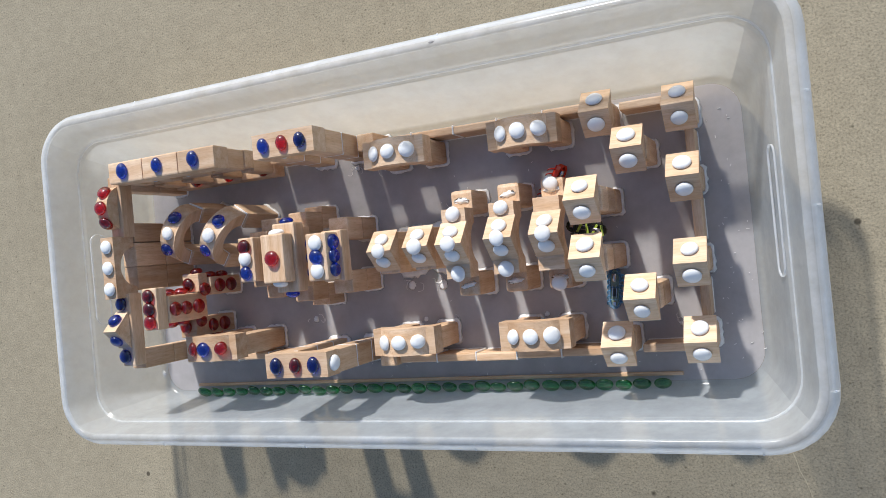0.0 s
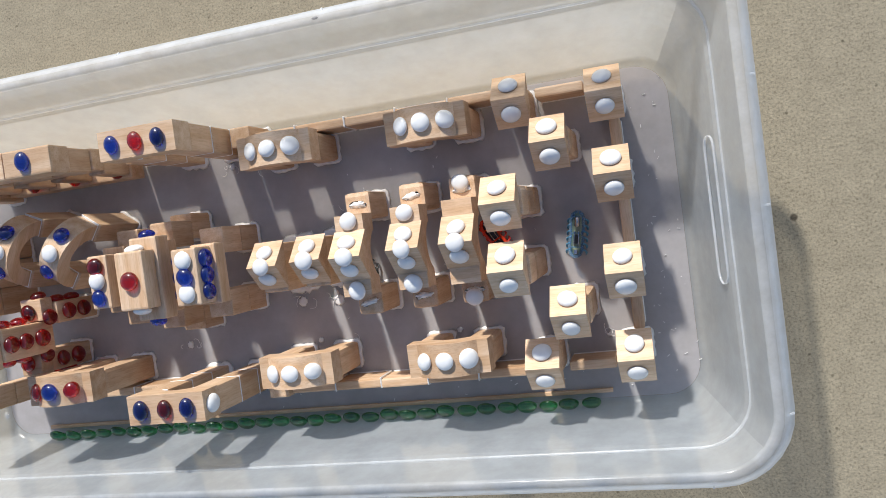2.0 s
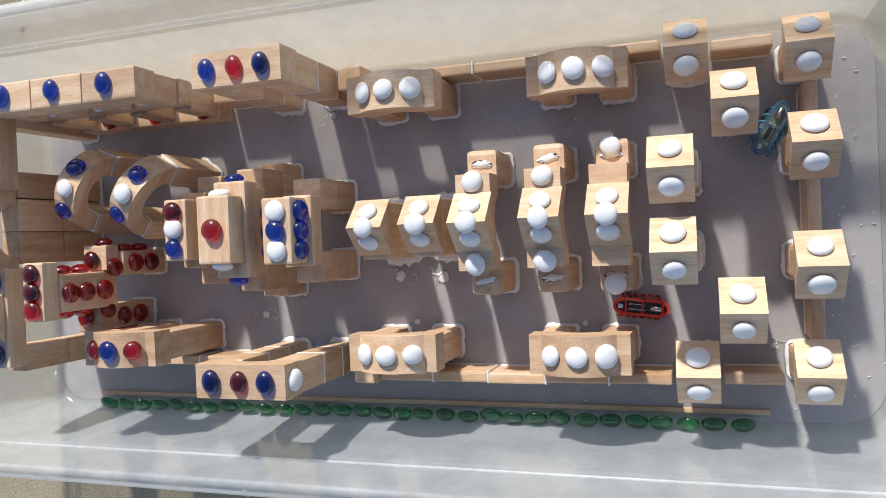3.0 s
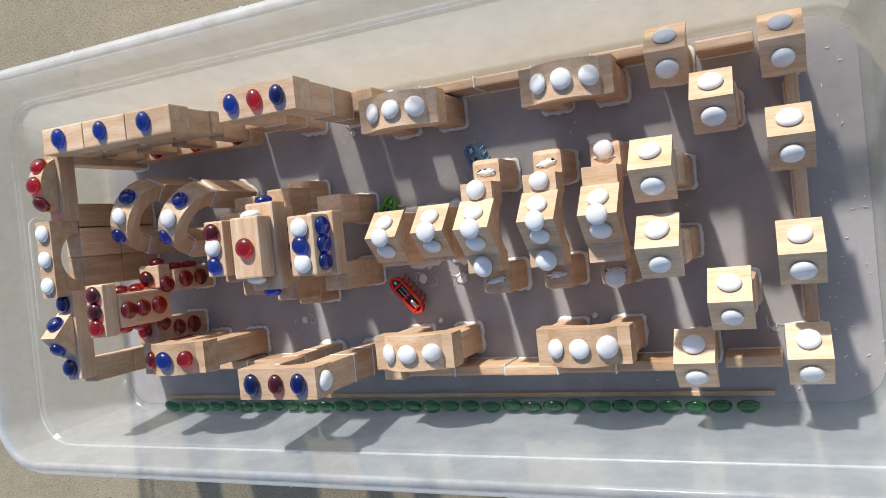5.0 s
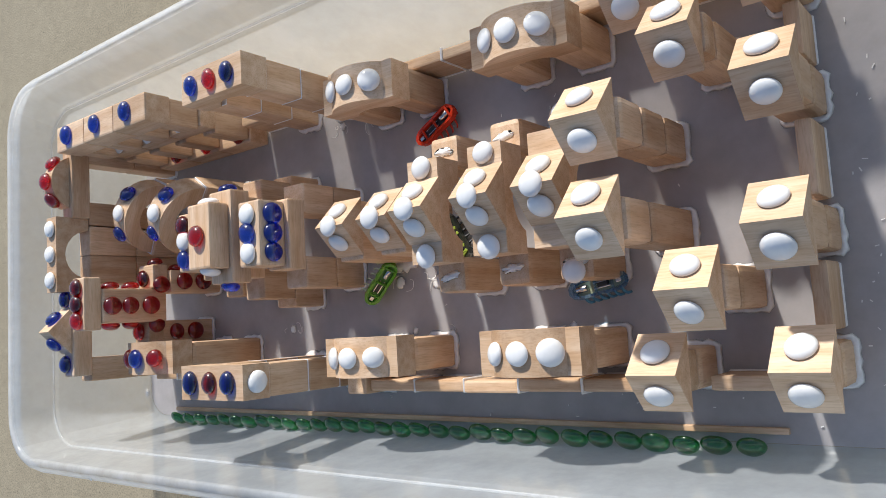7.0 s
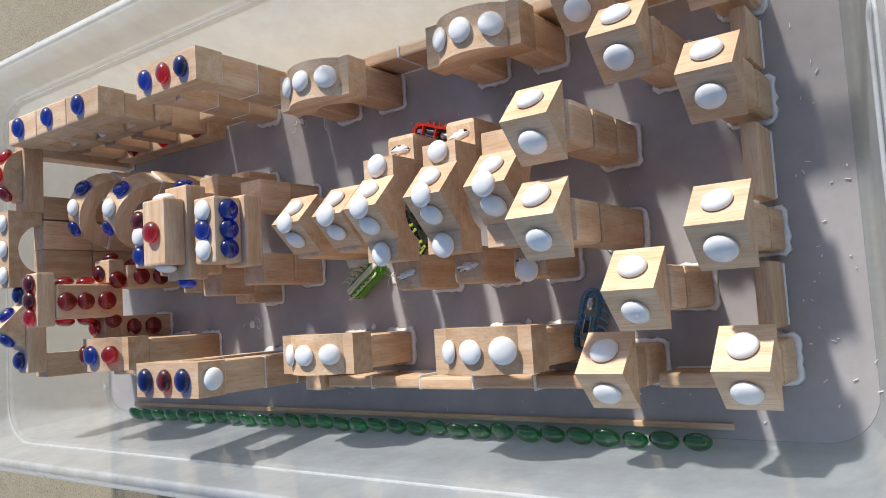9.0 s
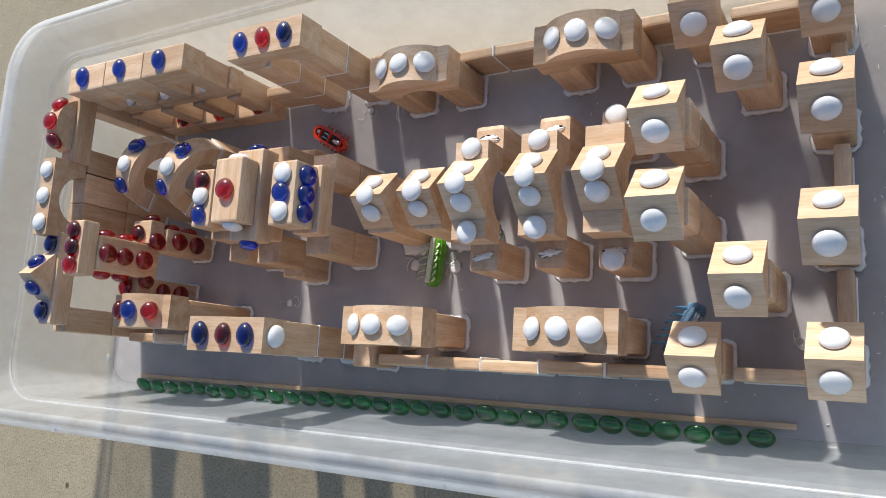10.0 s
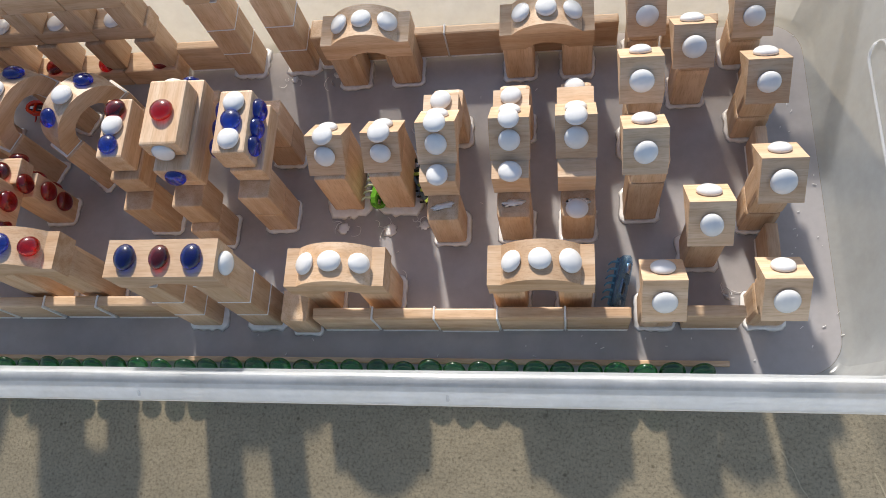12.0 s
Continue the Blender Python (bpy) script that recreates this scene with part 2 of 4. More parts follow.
def gem(parent, color, x, y, z, way=(0, 0, 1), size=1.0, oval=False):
    """A glass nugget glued on with its flat side at (x, y, z), dome towards way."""
    ob = new("gem", GEMS[color])
    ob.parent = parent
    ob["label"] = {"white": "opaque white glass nugget", "red": "dark red glass nugget", "blue": "cobalt blue glass nugget", "green": "green glass nugget"}[color]
    s = size * gem_rng.uniform(0.95, 1.05)
    q = Vector(way).to_track_quat("Z", "Y").to_matrix().to_4x4()
    if oval:
        spin, shape = gem_rng.uniform(-8, 8), (0.87 * s, 1.10 * s, s, 1)
    else:
        spin, shape = gem_rng.uniform(0, 360), (s, s * gem_rng.uniform(0.90, 1.02), s, 1)
    ob.matrix_basis = Matrix.Translation((x, y, z)) @ q @ pose(0, 0, 0, 0, 0, spin) @ Matrix.Diagonal(shape)
    return ob


bead_rng = random.Random(11)


def bead(parent, x, y, sx, sy, z=0.0, r=0.0022, rz=0, spread=1.0):
    """An uneven bead of glue round the foot of a block."""
    bm = bmesh.new()
    pts = []
    per = 7
    cs = [(sx / 2, -sy / 2), (sx / 2, sy / 2), (-sx / 2, sy / 2), (-sx / 2, -sy / 2)]
    for i in range(4):
        a, b = Vector(cs[i]), Vector(cs[(i + 1) % 4])
        for k in range(per):
            p = a.lerp(b, (k + 0.5) / per)
            pts.append(p)
    n, ringn, rings = len(pts), 6, []
    for i, p in enumerate(pts):
        d = (pts[(i + 1) % n] - pts[i - 1]).normalized()
        out = Vector((d.y, -d.x))
        rr = r * bead_rng.uniform(0.65, 1.5) * spread
        hh = r * bead_rng.uniform(0.6, 1.3)
        rings.append([bm.verts.new((p.x + out.x * rr * math.cos(a), p.y + out.y * rr * math.cos(a), max(0.0003, hh * math.sin(a) + 0.0003)))
                      for a in [2 * math.pi * k / ringn for k in range(ringn)]])
    for i in range(n):
        for k in range(ringn):
            bm.faces.new((rings[i][k], rings[i][(k + 1) % ringn], rings[(i + 1) % n][(k + 1) % ringn], rings[(i + 1) % n][k]))
    ob = part("glue_bead", bm, GLUE, parent, "dried bead of clear hot glue", True)
    ob.matrix_basis = pose(x, y, z, 0, 0, rz)
    return ob


def seam(parent, x, y, z0, sx, sy, sz):
    """A thin line of glue squeezed out of a joint."""
    ob = part("glue_seam", box_bm(sx, sy, sz, min(sx, sy, sz) * 0.45, 1), GLUE, parent, "pale line of dried glue")
    ob.matrix_basis = pose(x, y, z0)


# ---------------------------------------------------------------- ground
def ground():
    bm = bmesh.new()
    s = 60.0
    bm.faces.new([bm.verts.new(p) for p in ((-s, -s, 0), (s, -s, 0), (s, s, 0), (-s, s, 0))])
    ob = new("ground", finish(bm, "ground", CONCRETE))
    ob.location = (0, 0, GROUND_Z)
    tagged(ob, "weathered grey-brown concrete slab in bright sun", "ground", kind="structure")


GROUND_Z = -0.010
ground()


def scratch(x0, y0, x1, y1):
    """A thin pale scrape in the concrete."""
    bm = bmesh.new()
    d = Vector((x1 - x0, y1 - y0, 0))
    side = Vector((-d.y, d.x, 0)).normalized()
    rng = random.Random(5)
    left, right = [], []
    for k in range(13):
        p = Vector((x0, y0, 0.0004)) + d * (k / 12) + side * rng.uniform(-0.0007, 0.0007)
        w = 0.0004 * rng.uniform(0.5, 1.3)
        left.append(bm.verts.new(p + side * w))
        right.append(bm.verts.new(p - side * w))
    for k in range(12):
        bm.faces.new((left[k], right[k], right[k + 1], left[k + 1]))
    ob = new("ground_scrape", finish(bm, "ground_scrape", plain("pale_scrape", (0.50, 0.43, 0.30), 0.9)))
    ob.location = (0, 0, GROUND_Z)
    tagged(ob, "thin pale scrape across the concrete", "scrape", kind="structure")


scratch(0.066, -0.128, 0.104, -0.245)
scratch(0.006, -0.115, 0.022, -0.150)


# ---------------------------------------------------------------- storage box
def rounded_rect(x0, x1, y0, y1, r, n=7):
    pts = []
    for cx, cy, a0 in ((x1 - r, y0 + r, -90), (x1 - r, y1 - r, 0), (x0 + r, y1 - r, 90), (x0 + r, y0 + r, 180)):
        for k in range(n + 1):
            a = radians(a0 + 90 * k / n)
            pts.append((cx + r * math.cos(a), cy + r * math.sin(a)))
    return pts


FLOOR = (-0.735, 0.060, -0.068, 0.248)
RIM_IN = (-0.771, 0.0945, -0.0885, 0.2975)
RIM_Z = 0.1376


def lerp_rect(f, grow=0.0):
    a = [p + (q - p) * f for p, q in zip(FLOOR, RIM_IN)]
    return (a[0] - grow, a[1] + grow, a[2] - grow, a[3] + grow)


def loft(name, mat, loops, parent, span=None, label=""):
    bm = bmesh.new()
    rings = [[bm.verts.new((x, y, z)) for x, y in rounded_rect(*rect, r)] for rect, r, z in loops]
    n = len(rings[0])
    for a, b in zip(rings, rings[1:]):
        for i in span or range(n):
            i %= n
            bm.faces.new((a[i], a[(i + 1) % n], b[(i + 1) % n], b[i]))
    bmesh.ops.delete(bm, geom=[v for v in bm.verts if not v.link_faces], context="VERTS")
    return part(name, bm, mat, parent, label, True)


def storage_box():
    box = thing("storage_box", -0.34, 0.09, GROUND_Z, "long low translucent frosted plastic storage box, open on concrete", "storage box")
    inv = pose(0.34, -0.09, -GROUND_Z)

    def local(ob):
        ob.matrix_basis = inv
        return ob
    shape = [
        (lerp_rect(0.0, -0.006), 0.030, 0.0002), (lerp_rect(0.0, -0.001), 0.034, 0.0018), (lerp_rect(0.03, 0.0008), 0.036, 0.006),
        (lerp_rect(0.40, -0.001), 0.038, 0.055), (lerp_rect(0.67, -0.0028), 0.039, 0.0935), (lerp_rect(0.685, -0.0024), 0.040, 0.0955), (lerp_rect(0.70, 0.0010), 0.042, 0.0975), (lerp_rect(0.72, 0.0018), 0.042, 0.1005),
        (lerp_rect(0.90, 0.0015), 0.044, 0.124), (lerp_rect(1.0, 0.001), 0.045, 0.134)]
    for first in (12, 28):
        local(loft("side_wall", TOTE, shape, box, range(first, first + 8)))
    local(loft("end_wall", TOTE, shape, box, range(20, 28)))
    # right end only: its shade is painted by the greyer plastic
    local(loft("end_wall", TOTE_SHADED_END, shape, box, range(4, 12), "greyish end wall, shade behind it put into its colour"))
    local(loft("box_rim", TOTE_RIM, [
        (lerp_rect(1.0, 0.001), 0.045, 0.1335), (lerp_rect(1.0, 0.0012), 0.046, 0.1364), (lerp_rect(1.0, 0.003), 0.047, RIM_Z),
        (lerp_rect(1.0, 0.0070), 0.050, RIM_Z - 0.0002), (lerp_rect(1.0, 0.0085), 0.051, 0.1358)], box, label="thick milky rolled rim"))
    local(loft("rim_skirt", TOTE_SKIRT, [
        (lerp_rect(1.0, 0.0085), 0.051, 0.1358), (lerp_rect(1.0, 0.0120), 0.054, 0.1325), (lerp_rect(1.0, 0.0168), 0.058, 0.1245),
        (lerp_rect(1.0, 0.0176), 0.058, 0.1205), (lerp_rect(1.0, 0.0162), 0.057, 0.1205), (lerp_rect(1.0, 0.0154), 0.057, 0.1245),
        (lerp_rect(1.0, 0.0108), 0.053, 0.1315)], box, label="sloping translucent skirt under the rim"))
    bm = bmesh.new()
    ring = [(x, y) for x, y in rounded_rect(*lerp_rect(0.0, -0.0062), 0.030)]
    top = [bm.verts.new((x, y, 0.0)) for x, y in ring]
    bot = [bm.verts.new((x, y, -0.0025)) for x, y in ring]
    bm.faces.new(top)
    bm.faces.new(bot[::-1])
    for i in range(len(ring)):
        j = (i + 1) % len(ring)
        bm.faces.new((bot[i], bot[j], top[j], top[i]))
    local(part("box_floor", bm, TOTE_FLOOR, box, "greyish scuffed translucent box floor"))
    # foot ribs that hold the floor off the ground
    for x in (-0.70, -0.34, 0.03):
        ob = part("foot", box_bm(0.02, 0.26, 0.0073, 0.001), TOTE, box)
        ob.matrix_basis = inv @ pose(x, 0.09, GROUND_Z)
    local(loft("ledge_bead", TOTE_RIM, [
        (lerp_rect(0.69, 0.0004), 0.041, 0.0962), (lerp_rect(0.69, -0.0006), 0.041, 0.0972), (lerp_rect(0.69, -0.0002), 0.041, 0.0982),
        (lerp_rect(0.69, 0.0012), 0.042, 0.0984)], box, label="thin stacking ledge round the inside"))
    # dark scuff on the rim
    bm = bmesh.new()
    bmesh.ops.create_icosphere(bm, subdivisions=2, radius=1.0)
    bmesh.ops.scale(bm, vec=(0.0030, 0.0012, 0.0004), verts=bm.verts)
    place(bm, -0.22, 0.3035, RIM_Z + 0.0001)
    local(part("rim_scuff", bm, plain("dark_scuff", (0.30, 0.29, 0.28), 0.8), box, "small grey scuff mark"))
    # raised outline of the hand grip on either end wall
    for sx in (1, -1):
        bm = bmesh.new()
        loop = []
        y0, y1, hh = 0.054, 0.154, 0.0100
        zc, n = 0.0810, 8
        for k in range(n + 1):
            a = math.pi * k / n
            loop.append((y1 + hh * math.sin(a), zc + hh * math.cos(a)))
        for k in range(n + 1):
            a = math.pi + math.pi * k / n
            loop.append((y0 + hh * math.sin(a), zc + hh * math.cos(a)))
        rings = []
        for i, (y, z) in enumerate(loop):
            f = (z - 0.0) / 0.134
            r = lerp_rect(f, -0.0042)
            x = r[1] if sx > 0 else r[0]
            rings.append([bm.verts.new((x + 0.0012 * math.cos(a) * -sx, y, z + 0.0012 * math.sin(a))) for a in [2 * math.pi * k / 6 for k in range(6)]])
        m = len(rings)
        for i in range(m):
            for k in range(6):
                bm.faces.new((rings[i][k], rings[i][(k + 1) % 6], rings[(i + 1) % m][(k + 1) % 6], rings[(i + 1) % m][k]))
        local(part("grip_outline", bm, TOTE_RIM, box, "moulded oval hand grip", True))
    # mould ticks across the rim
    rim = lerp_rect(1.0, 0.0118)
    spots = [(x, y, 0) for x in (-0.62, -0.418, -0.2165, 0.048) for y in (rim[2], rim[3])] + [(x, y, 90) for x in (rim[0], rim[1]) for y in (-0.050, 0.1045, 0.200)]
    for x, y, rz in spots:
        ob = part("rim_tick", box_bm(0.0018, 0.0086, 0.0016, 0.0004), TOTE_RIM, box, "moulded rib across the rim skirt")
        side = 1 if (y > 0.1 and not rz) or (x < -0.3 and rz) else -1
        ob.matrix_basis = inv @ pose(x, y, 0.1302, 0, 0, rz) @ pose(0, 0, 0, -38 * side, 0, 0)
    return box


storage_box()

# ---------------------------------------------------------------- roofed towers
SLOPE = HALF / 2
COL = 0.0258


def roofed_tower(x, y, base, cx=0.0, cy=0.0, joints=(), group="roofed towers", lab=""):
    """A column of blocks under a half-cube roof with a white nugget on each slope."""
    t = thing("block_tower", x, y, 0, lab or "natural beech block tower with roof block and two white glass nuggets", "block tower", group)
    z = 0.0
    for top in (*joints, base):
        block(t, "column_block", cx, cy, z, COL, COL, top - z - 0.0004, bev=0.0042)
        if top < base:
            seam(t, cx, cy, top - 0.0006, COL - 0.0042, COL - 0.0042, 0.0008)
        z = top
    roof(t, 0, 0, base)
    for s in (1, -1):
        gem(t, "white", 0, s * SLOPE, base + SLOPE - 0.0002, (0, s, 1))
    bead(t, cx, cy, COL + 0.001, COL + 0.001)
    return t


for x, y, base, joints in ((0, 0.2145, 0.056, (0.035,)), (0, 0.145, 0.0735, (0.035,)), (0, 0.064, 0.0795, (0.035,)), (0, -0.0125, 0.056, (0.035,)),
                           (-0.079, -0.0135, 0.057, (0.035,)), (-0.0795, 0.2205, 0.056, (0.035,)), (-0.049, 0.1785, 0.0725, (0.0525,)), (-0.0485, 0.0337, 0.0795, (0.0525,))):
    roofed_tower(x, y, base, 0.004 if x > -0.06 and x < -0.01 else 0, 0, joints)
roofed_tower(-0.0915, 0.1325, 0.103, 0.005, 0, (0.035, 0.07))
roofed_tower(-0.0915, 0.077, 0.104, 0.005, -0.002, (0.07,))


def turret(x, y, base):
    t = thing("block_turret", x, y, 0, "natural beech block turret with three white glass nuggets on its roof", "block tower", "turrets in the middle row")
    block(t, "column_block", 0.001, -0.003, 0, COL, 0.047, base - 0.0004, WOOD_Z)
    roof(t, 0, 0, base)
    for s in (1, -1):
        gem(t, "white", 0, s * SLOPE, base + SLOPE - 0.0002, (0, s, 1))
    gem(t, "white", 0, 0, base + HALF - 0.0016, (0, 0, 1))
    bead(t, 0.001, -0.003, COL + 0.002, 0.051, spread=2.4)
    return t


turret(-0.3295, 0.1035, 0.063)
turret(-0.285, 0.1045, 0.063)


def arch_outline(width, height, open_w, rise, n=12):
    """A lintel whose underside is an arc."""
    w, o = width / 2, open_w / 2
    rad = (o * o + rise * rise) / (2 * rise)
    a = math.asin(min(1, o / rad)) if rise <= o else math.pi / 2
    pts = [(-w, 0), (-w, height), (w, height), (w, 0)]
    for k in range(n + 1):
        t = a - 2 * a * k / n
        pts.append((rad * math.sin(t), rise - rad + rad * math.cos(t)))
    return pts


def segment_outline(chord, rise, n=14, foot=0.0):
    c = chord / 2
    rad = (c * c + rise * rise) / (2 * rise)
    a = math.asin(min(1, c / rad))
    pts = [(rad * math.sin(-a + 2 * a * k / n), foot + rise - rad + rad * math.cos(-a + 2 * a * k / n)) for k in range(n + 1)]
    if foot:
        pts = [(-c, 0), *pts, (c, 0)]
    return pts


def smear(parent, x, y, z, r, seed):
    """A thin uneven film of glue left on a block."""
    rng = random.Random(seed)
    bm = bmesh.new()
    n = 22
    hub = bm.verts.new((0, 0, 0.0010))
    edge = [bm.verts.new((r * rng.uniform(0.8, 1.1) * math.cos(2 * math.pi * i / n), 0.36 * r * rng.uniform(0.7, 1.2) * math.sin(2 * math.pi * i / n), 0.0002 + rng.uniform(0, 0.0004))) for i in range(n)]
    for i in range(n):
        bm.faces.new((hub, edge[i], edge[(i + 1) % n]))
    bm.faces.new(edge[::-1])
    ob = part("glue_smear", bm, GLUE, parent, "whitish smear of dried glue", True)
    ob.matrix_basis = pose(x, y, z, 0, 0, rng.uniform(-15, 15))


def bridge_tower(x, y, gems):
    """Two legs, a bridge block across them, and a roof block on the bridge."""
    t = thing("bridge_tower", x, y, 0, "beech block bridge on two legs, white glass nuggets on its roof", "block tower", "bridge towers in the middle row")
    leg_top, br_top = 0.0515, 0.0765
    for s in (1, -1):
        block(t, "leg", 0.001, s * 0.0455, 0, COL, COL, leg_top - 0.0004, bev=0.0042)
        bead(t, 0.001, s * 0.0455, COL + 0.001, COL + 0.001)
        smear(t, 0.001, s * 0.0465, leg_top - 0.0002, 0.0095, int(abs(x) * 9000) + s)
    bm = outline_bm(arch_outline(0.075, br_top - leg_top, 0.044, 0.014), 0.0275)
    ob = part("bridge_block", bm, WOOD_Y, t)
    ob.matrix_basis = pose(0, 0, leg_top, 0, 0, 90)
    roof(t, 0, 0, br_top + 0.0004)
    for s in (1, -1):
        gem(t, "white", 0, s * SLOPE, br_top + SLOPE, (0, s, 1))
    gem(t, "white", 0, 0, br_top + HALF - 0.0016)
    for gy, gz in gems:
        gem(t, "white", 0, gy, gz)
    return t


bridge_tower(-0.2395, 0.1035, ((-0.0325, 0.0763), (0.0315, 0.0763)))
bridge_tower(-0.185, 0.1045, ((-0.0325, 0.0763), (0.0315, 0.0763)))
bridge_tower(-0.1365, 0.1045, ((-0.0525, 0.0512), (0.0525, 0.0512)))


def arch_gate(x, y, leg_h, colors, zs=0.0, group="arched gates"):
    """Two legs under an arched lintel; a curved block with three nuggets lies on it."""
    names = "white" if colors[0] == colors[1] == "white" else "blue and red"
    t = thing("arch_gate", x, y, 0, f"beech block gate, arched top, three {names} nuggets", "toy gate", group)
    lin = 0.0205
    for s in (-1, 1):
        block(t, "leg", s * 0.0245, 0, 0, 0.0255, COL, leg_h - 0.0004, bev=0.0042)
        seam(t, s * 0.0245, 0, leg_h - 0.0007, 0.0235, COL - 0.0020, 0.0009)
        bead(t, s * 0.0245, 0, 0.0265, COL + 0.001)
    ob = part("lintel", outline_bm(arch_outline(0.0755, lin, 0.036, 0.008), 0.030), WOOD_X, t)
    ob.matrix_basis = pose(0, 0, leg_h)
    chord, rise = 0.056, 0.0125
    ob = part("curved_block", outline_bm(segment_outline(chord, rise), 0.030, 0.0008), WOOD_X, t)
    ob.matrix_basis = pose(0, 0, leg_h + lin)
    rad = (chord * chord / 4 + rise * rise) / (2 * rise)
    for dx, c in zip((-0.0195, 0.0, 0.0200), colors):
        a = math.asin(dx / rad)
        gem(t, c, dx, 0, leg_h + lin + rise - rad + rad * math.cos(a) - 0.0004, (math.sin(a), 0, math.cos(a)))
    return t


W3 = ("white", "white", "white")
arch_gate(-0.314, 0.001, 0.0525, W3)
arch_gate(-0.163, 0.001, 0.0525, W3)
arch_gate(-0.3085, 0.2125, 0.048, W3)
arch_gate(-0.158, 0.2125, 0.048, W3)
arch_gate(-0.5605, 0.0073, 0.081, ("red", "blue", "red"))


def tall_gate(x, y, top, white):
    t = thing("tall_gate", x, y, 0, "tall beech block gate, blue and red glass nuggets on its beam", "toy gate", "tall gates")
    thick = 0.025
    under = top - thick
    for s in (-1, 1):
        z = 0.0
        for up in (0.035, 0.07, under):
            block(t, "leg_block", s * 0.0265, 0, z, 0.026, COL, up - z - 0.0004)
            seam(t, s * 0.0265, 0, up - 0.0008, 0.0262, COL + 0.0003, 0.0010)
            z = up
        bead(t, s * 0.0265, 0, 0.028, COL + 0.001, spread=1.5)
    ob = part("beam", outline_bm(arch_outline(0.080, thick, 0.040, 0.010), 0.027), WOOD_X, t)
    ob.matrix_basis = pose(0, 0, under)
    for dx, c in zip((-0.025, 0, 0.0235), ("blue", "red", "blue")):
        gem(t, c, dx, 0, top, (0, 0, 1), 0.98, True)
    if white:
        gem(t, "white", 0.040, 0, top - 0.0125, (1, 0, 0.15))
    return t


tall_gate(-0.4165, -0.0125, 0.1355, True)
tall_gate(-0.4105, 0.2315, 0.1320, False)

# ---------------------------------------------------------------- low walls
def low_wall(name, spans, y0, y1, height, along, lab):
    """A row of planks on edge, glued end to end."""
    xs = [p for s in spans for p in s]
    mid = ((min(xs) + max(xs)) / 2, (y0 + y1) / 2)
    t = thing(name, mid[0] if along == "x" else mid[1], mid[1] if along == "x" else mid[0], 0, lab, "toy wall", "low walls")
    rng = random.Random(int(1000 * (height + abs(y0))))
    w = y1 - y0
    for a, b in spans:
        c, l = (a + b) / 2 - mid[0], b - a - 0.0008
        dy, h = rng.uniform(-0.0009, 0.0009), height + rng.uniform(-0.0008, 0.0008)
        if along == "x":
            block(t, "plank", c, dy, 0, l, w, h, WOOD_X)
            seam(t, c, dy, 0.0, l * 0.96, w + 0.0020, 0.0016)
        else:
            block(t, "plank", dy, c, 0, w, l, h, WOOD_Y)
            seam(t, dy, c, 0.0, w + 0.0020, l * 0.96, 0.0016)
    for a, b in spans[:-1]:
        if along == "x":
            seam(t, b - mid[0], 0, 0.002, 0.0016, w + 0.0022, height - 0.0010)
        else:
            seam(t, 0, b - mid[0], 0.002, w + 0.0022, 0.0016, height - 0.0010)
    return t


def chain(*xs):
    return list(zip(xs, xs[1:]))


LOWLAB = "low wall of beech planks glued end to end"
low_wall("low_wall", chain(-0.341, -0.293, -0.2446, -0.1966, -0.1464, -0.098), -0.0285, -0.0195, 0.0355, "x", LOWLAB)
low_wall("low_wall", chain(-0.061, -0.018), -0.0275, -0.0185, 0.0350, "x", LOWLAB)
low_wall("low_wall", chain(-0.660, -0.620, -0.575, -0.527, -0.470), -0.0185, -0.0095, 0.0350, "x", LOWLAB)
low_wall("low_wall", chain(-0.352, -0.300, -0.2475, -0.195, -0.143, -0.098), 0.2275, 0.2365, 0.0350, "x", LOWLAB)
low_wall("low_wall", chain(-0.062, -0.018), 0.2230, 0.2320, 0.0350, "x", LOWLAB)
low_wall("low_wall", chain(0.006, 0.046), 0.000, 0.0095, 0.0330, "y", LOWLAB)
low_wall("low_wall", chain(0.082, 0.127), 0.000, 0.0095, 0.0330, "y", LOWLAB)
low_wall("low_wall", chain(0.163, 0.196), 0.000, 0.0095, 0.0330, "y", LOWLAB)

end_block = thing("wall_block", -0.3545, -0.0185, 0, "short upright beech block at the end of a low wall", "toy block")
block(end_block, "block", 0, 0, 0, 0.0215, 0.0255, 0.038)
bead(end_block, 0, 0, 0.0225, 0.0265)
end_block = thing("wall_block", -0.3555, 0.2335, 0, "short upright beech block at the end of a low wall", "toy block")
block(end_block, "block", 0, 0, 0, 0.0215, 0.0200, 0.044)
bead(end_block, 0, 0, 0.0225, 0.0210)

# ---------------------------------------------------------------- green border
def green_border():
    t = thing("gem_border", -0.35, -0.060, 0, "row of green glass nuggets glued along a thin wooden stick", "glass border")
    block(t, "stick", 0.0, 0.006, 0, 0.646, 0.004, 0.004, WOOD_X, label="thin pale wooden stick", bev=0.0006)
    n = 31
    rng = random.Random(3)
    for i in range(n):
        x = -0.307 + 0.609 * i / (n - 1)
        gem(t, "green", x + rng.uniform(-0.001, 0.001), -0.0008 + rng.uniform(-0.0008, 0.0008), 0.0088, (rng.uniform(-0.15, 0.15), -1.25 + rng.uniform(-0.2, 0.2), 1), 1.07)


green_border()

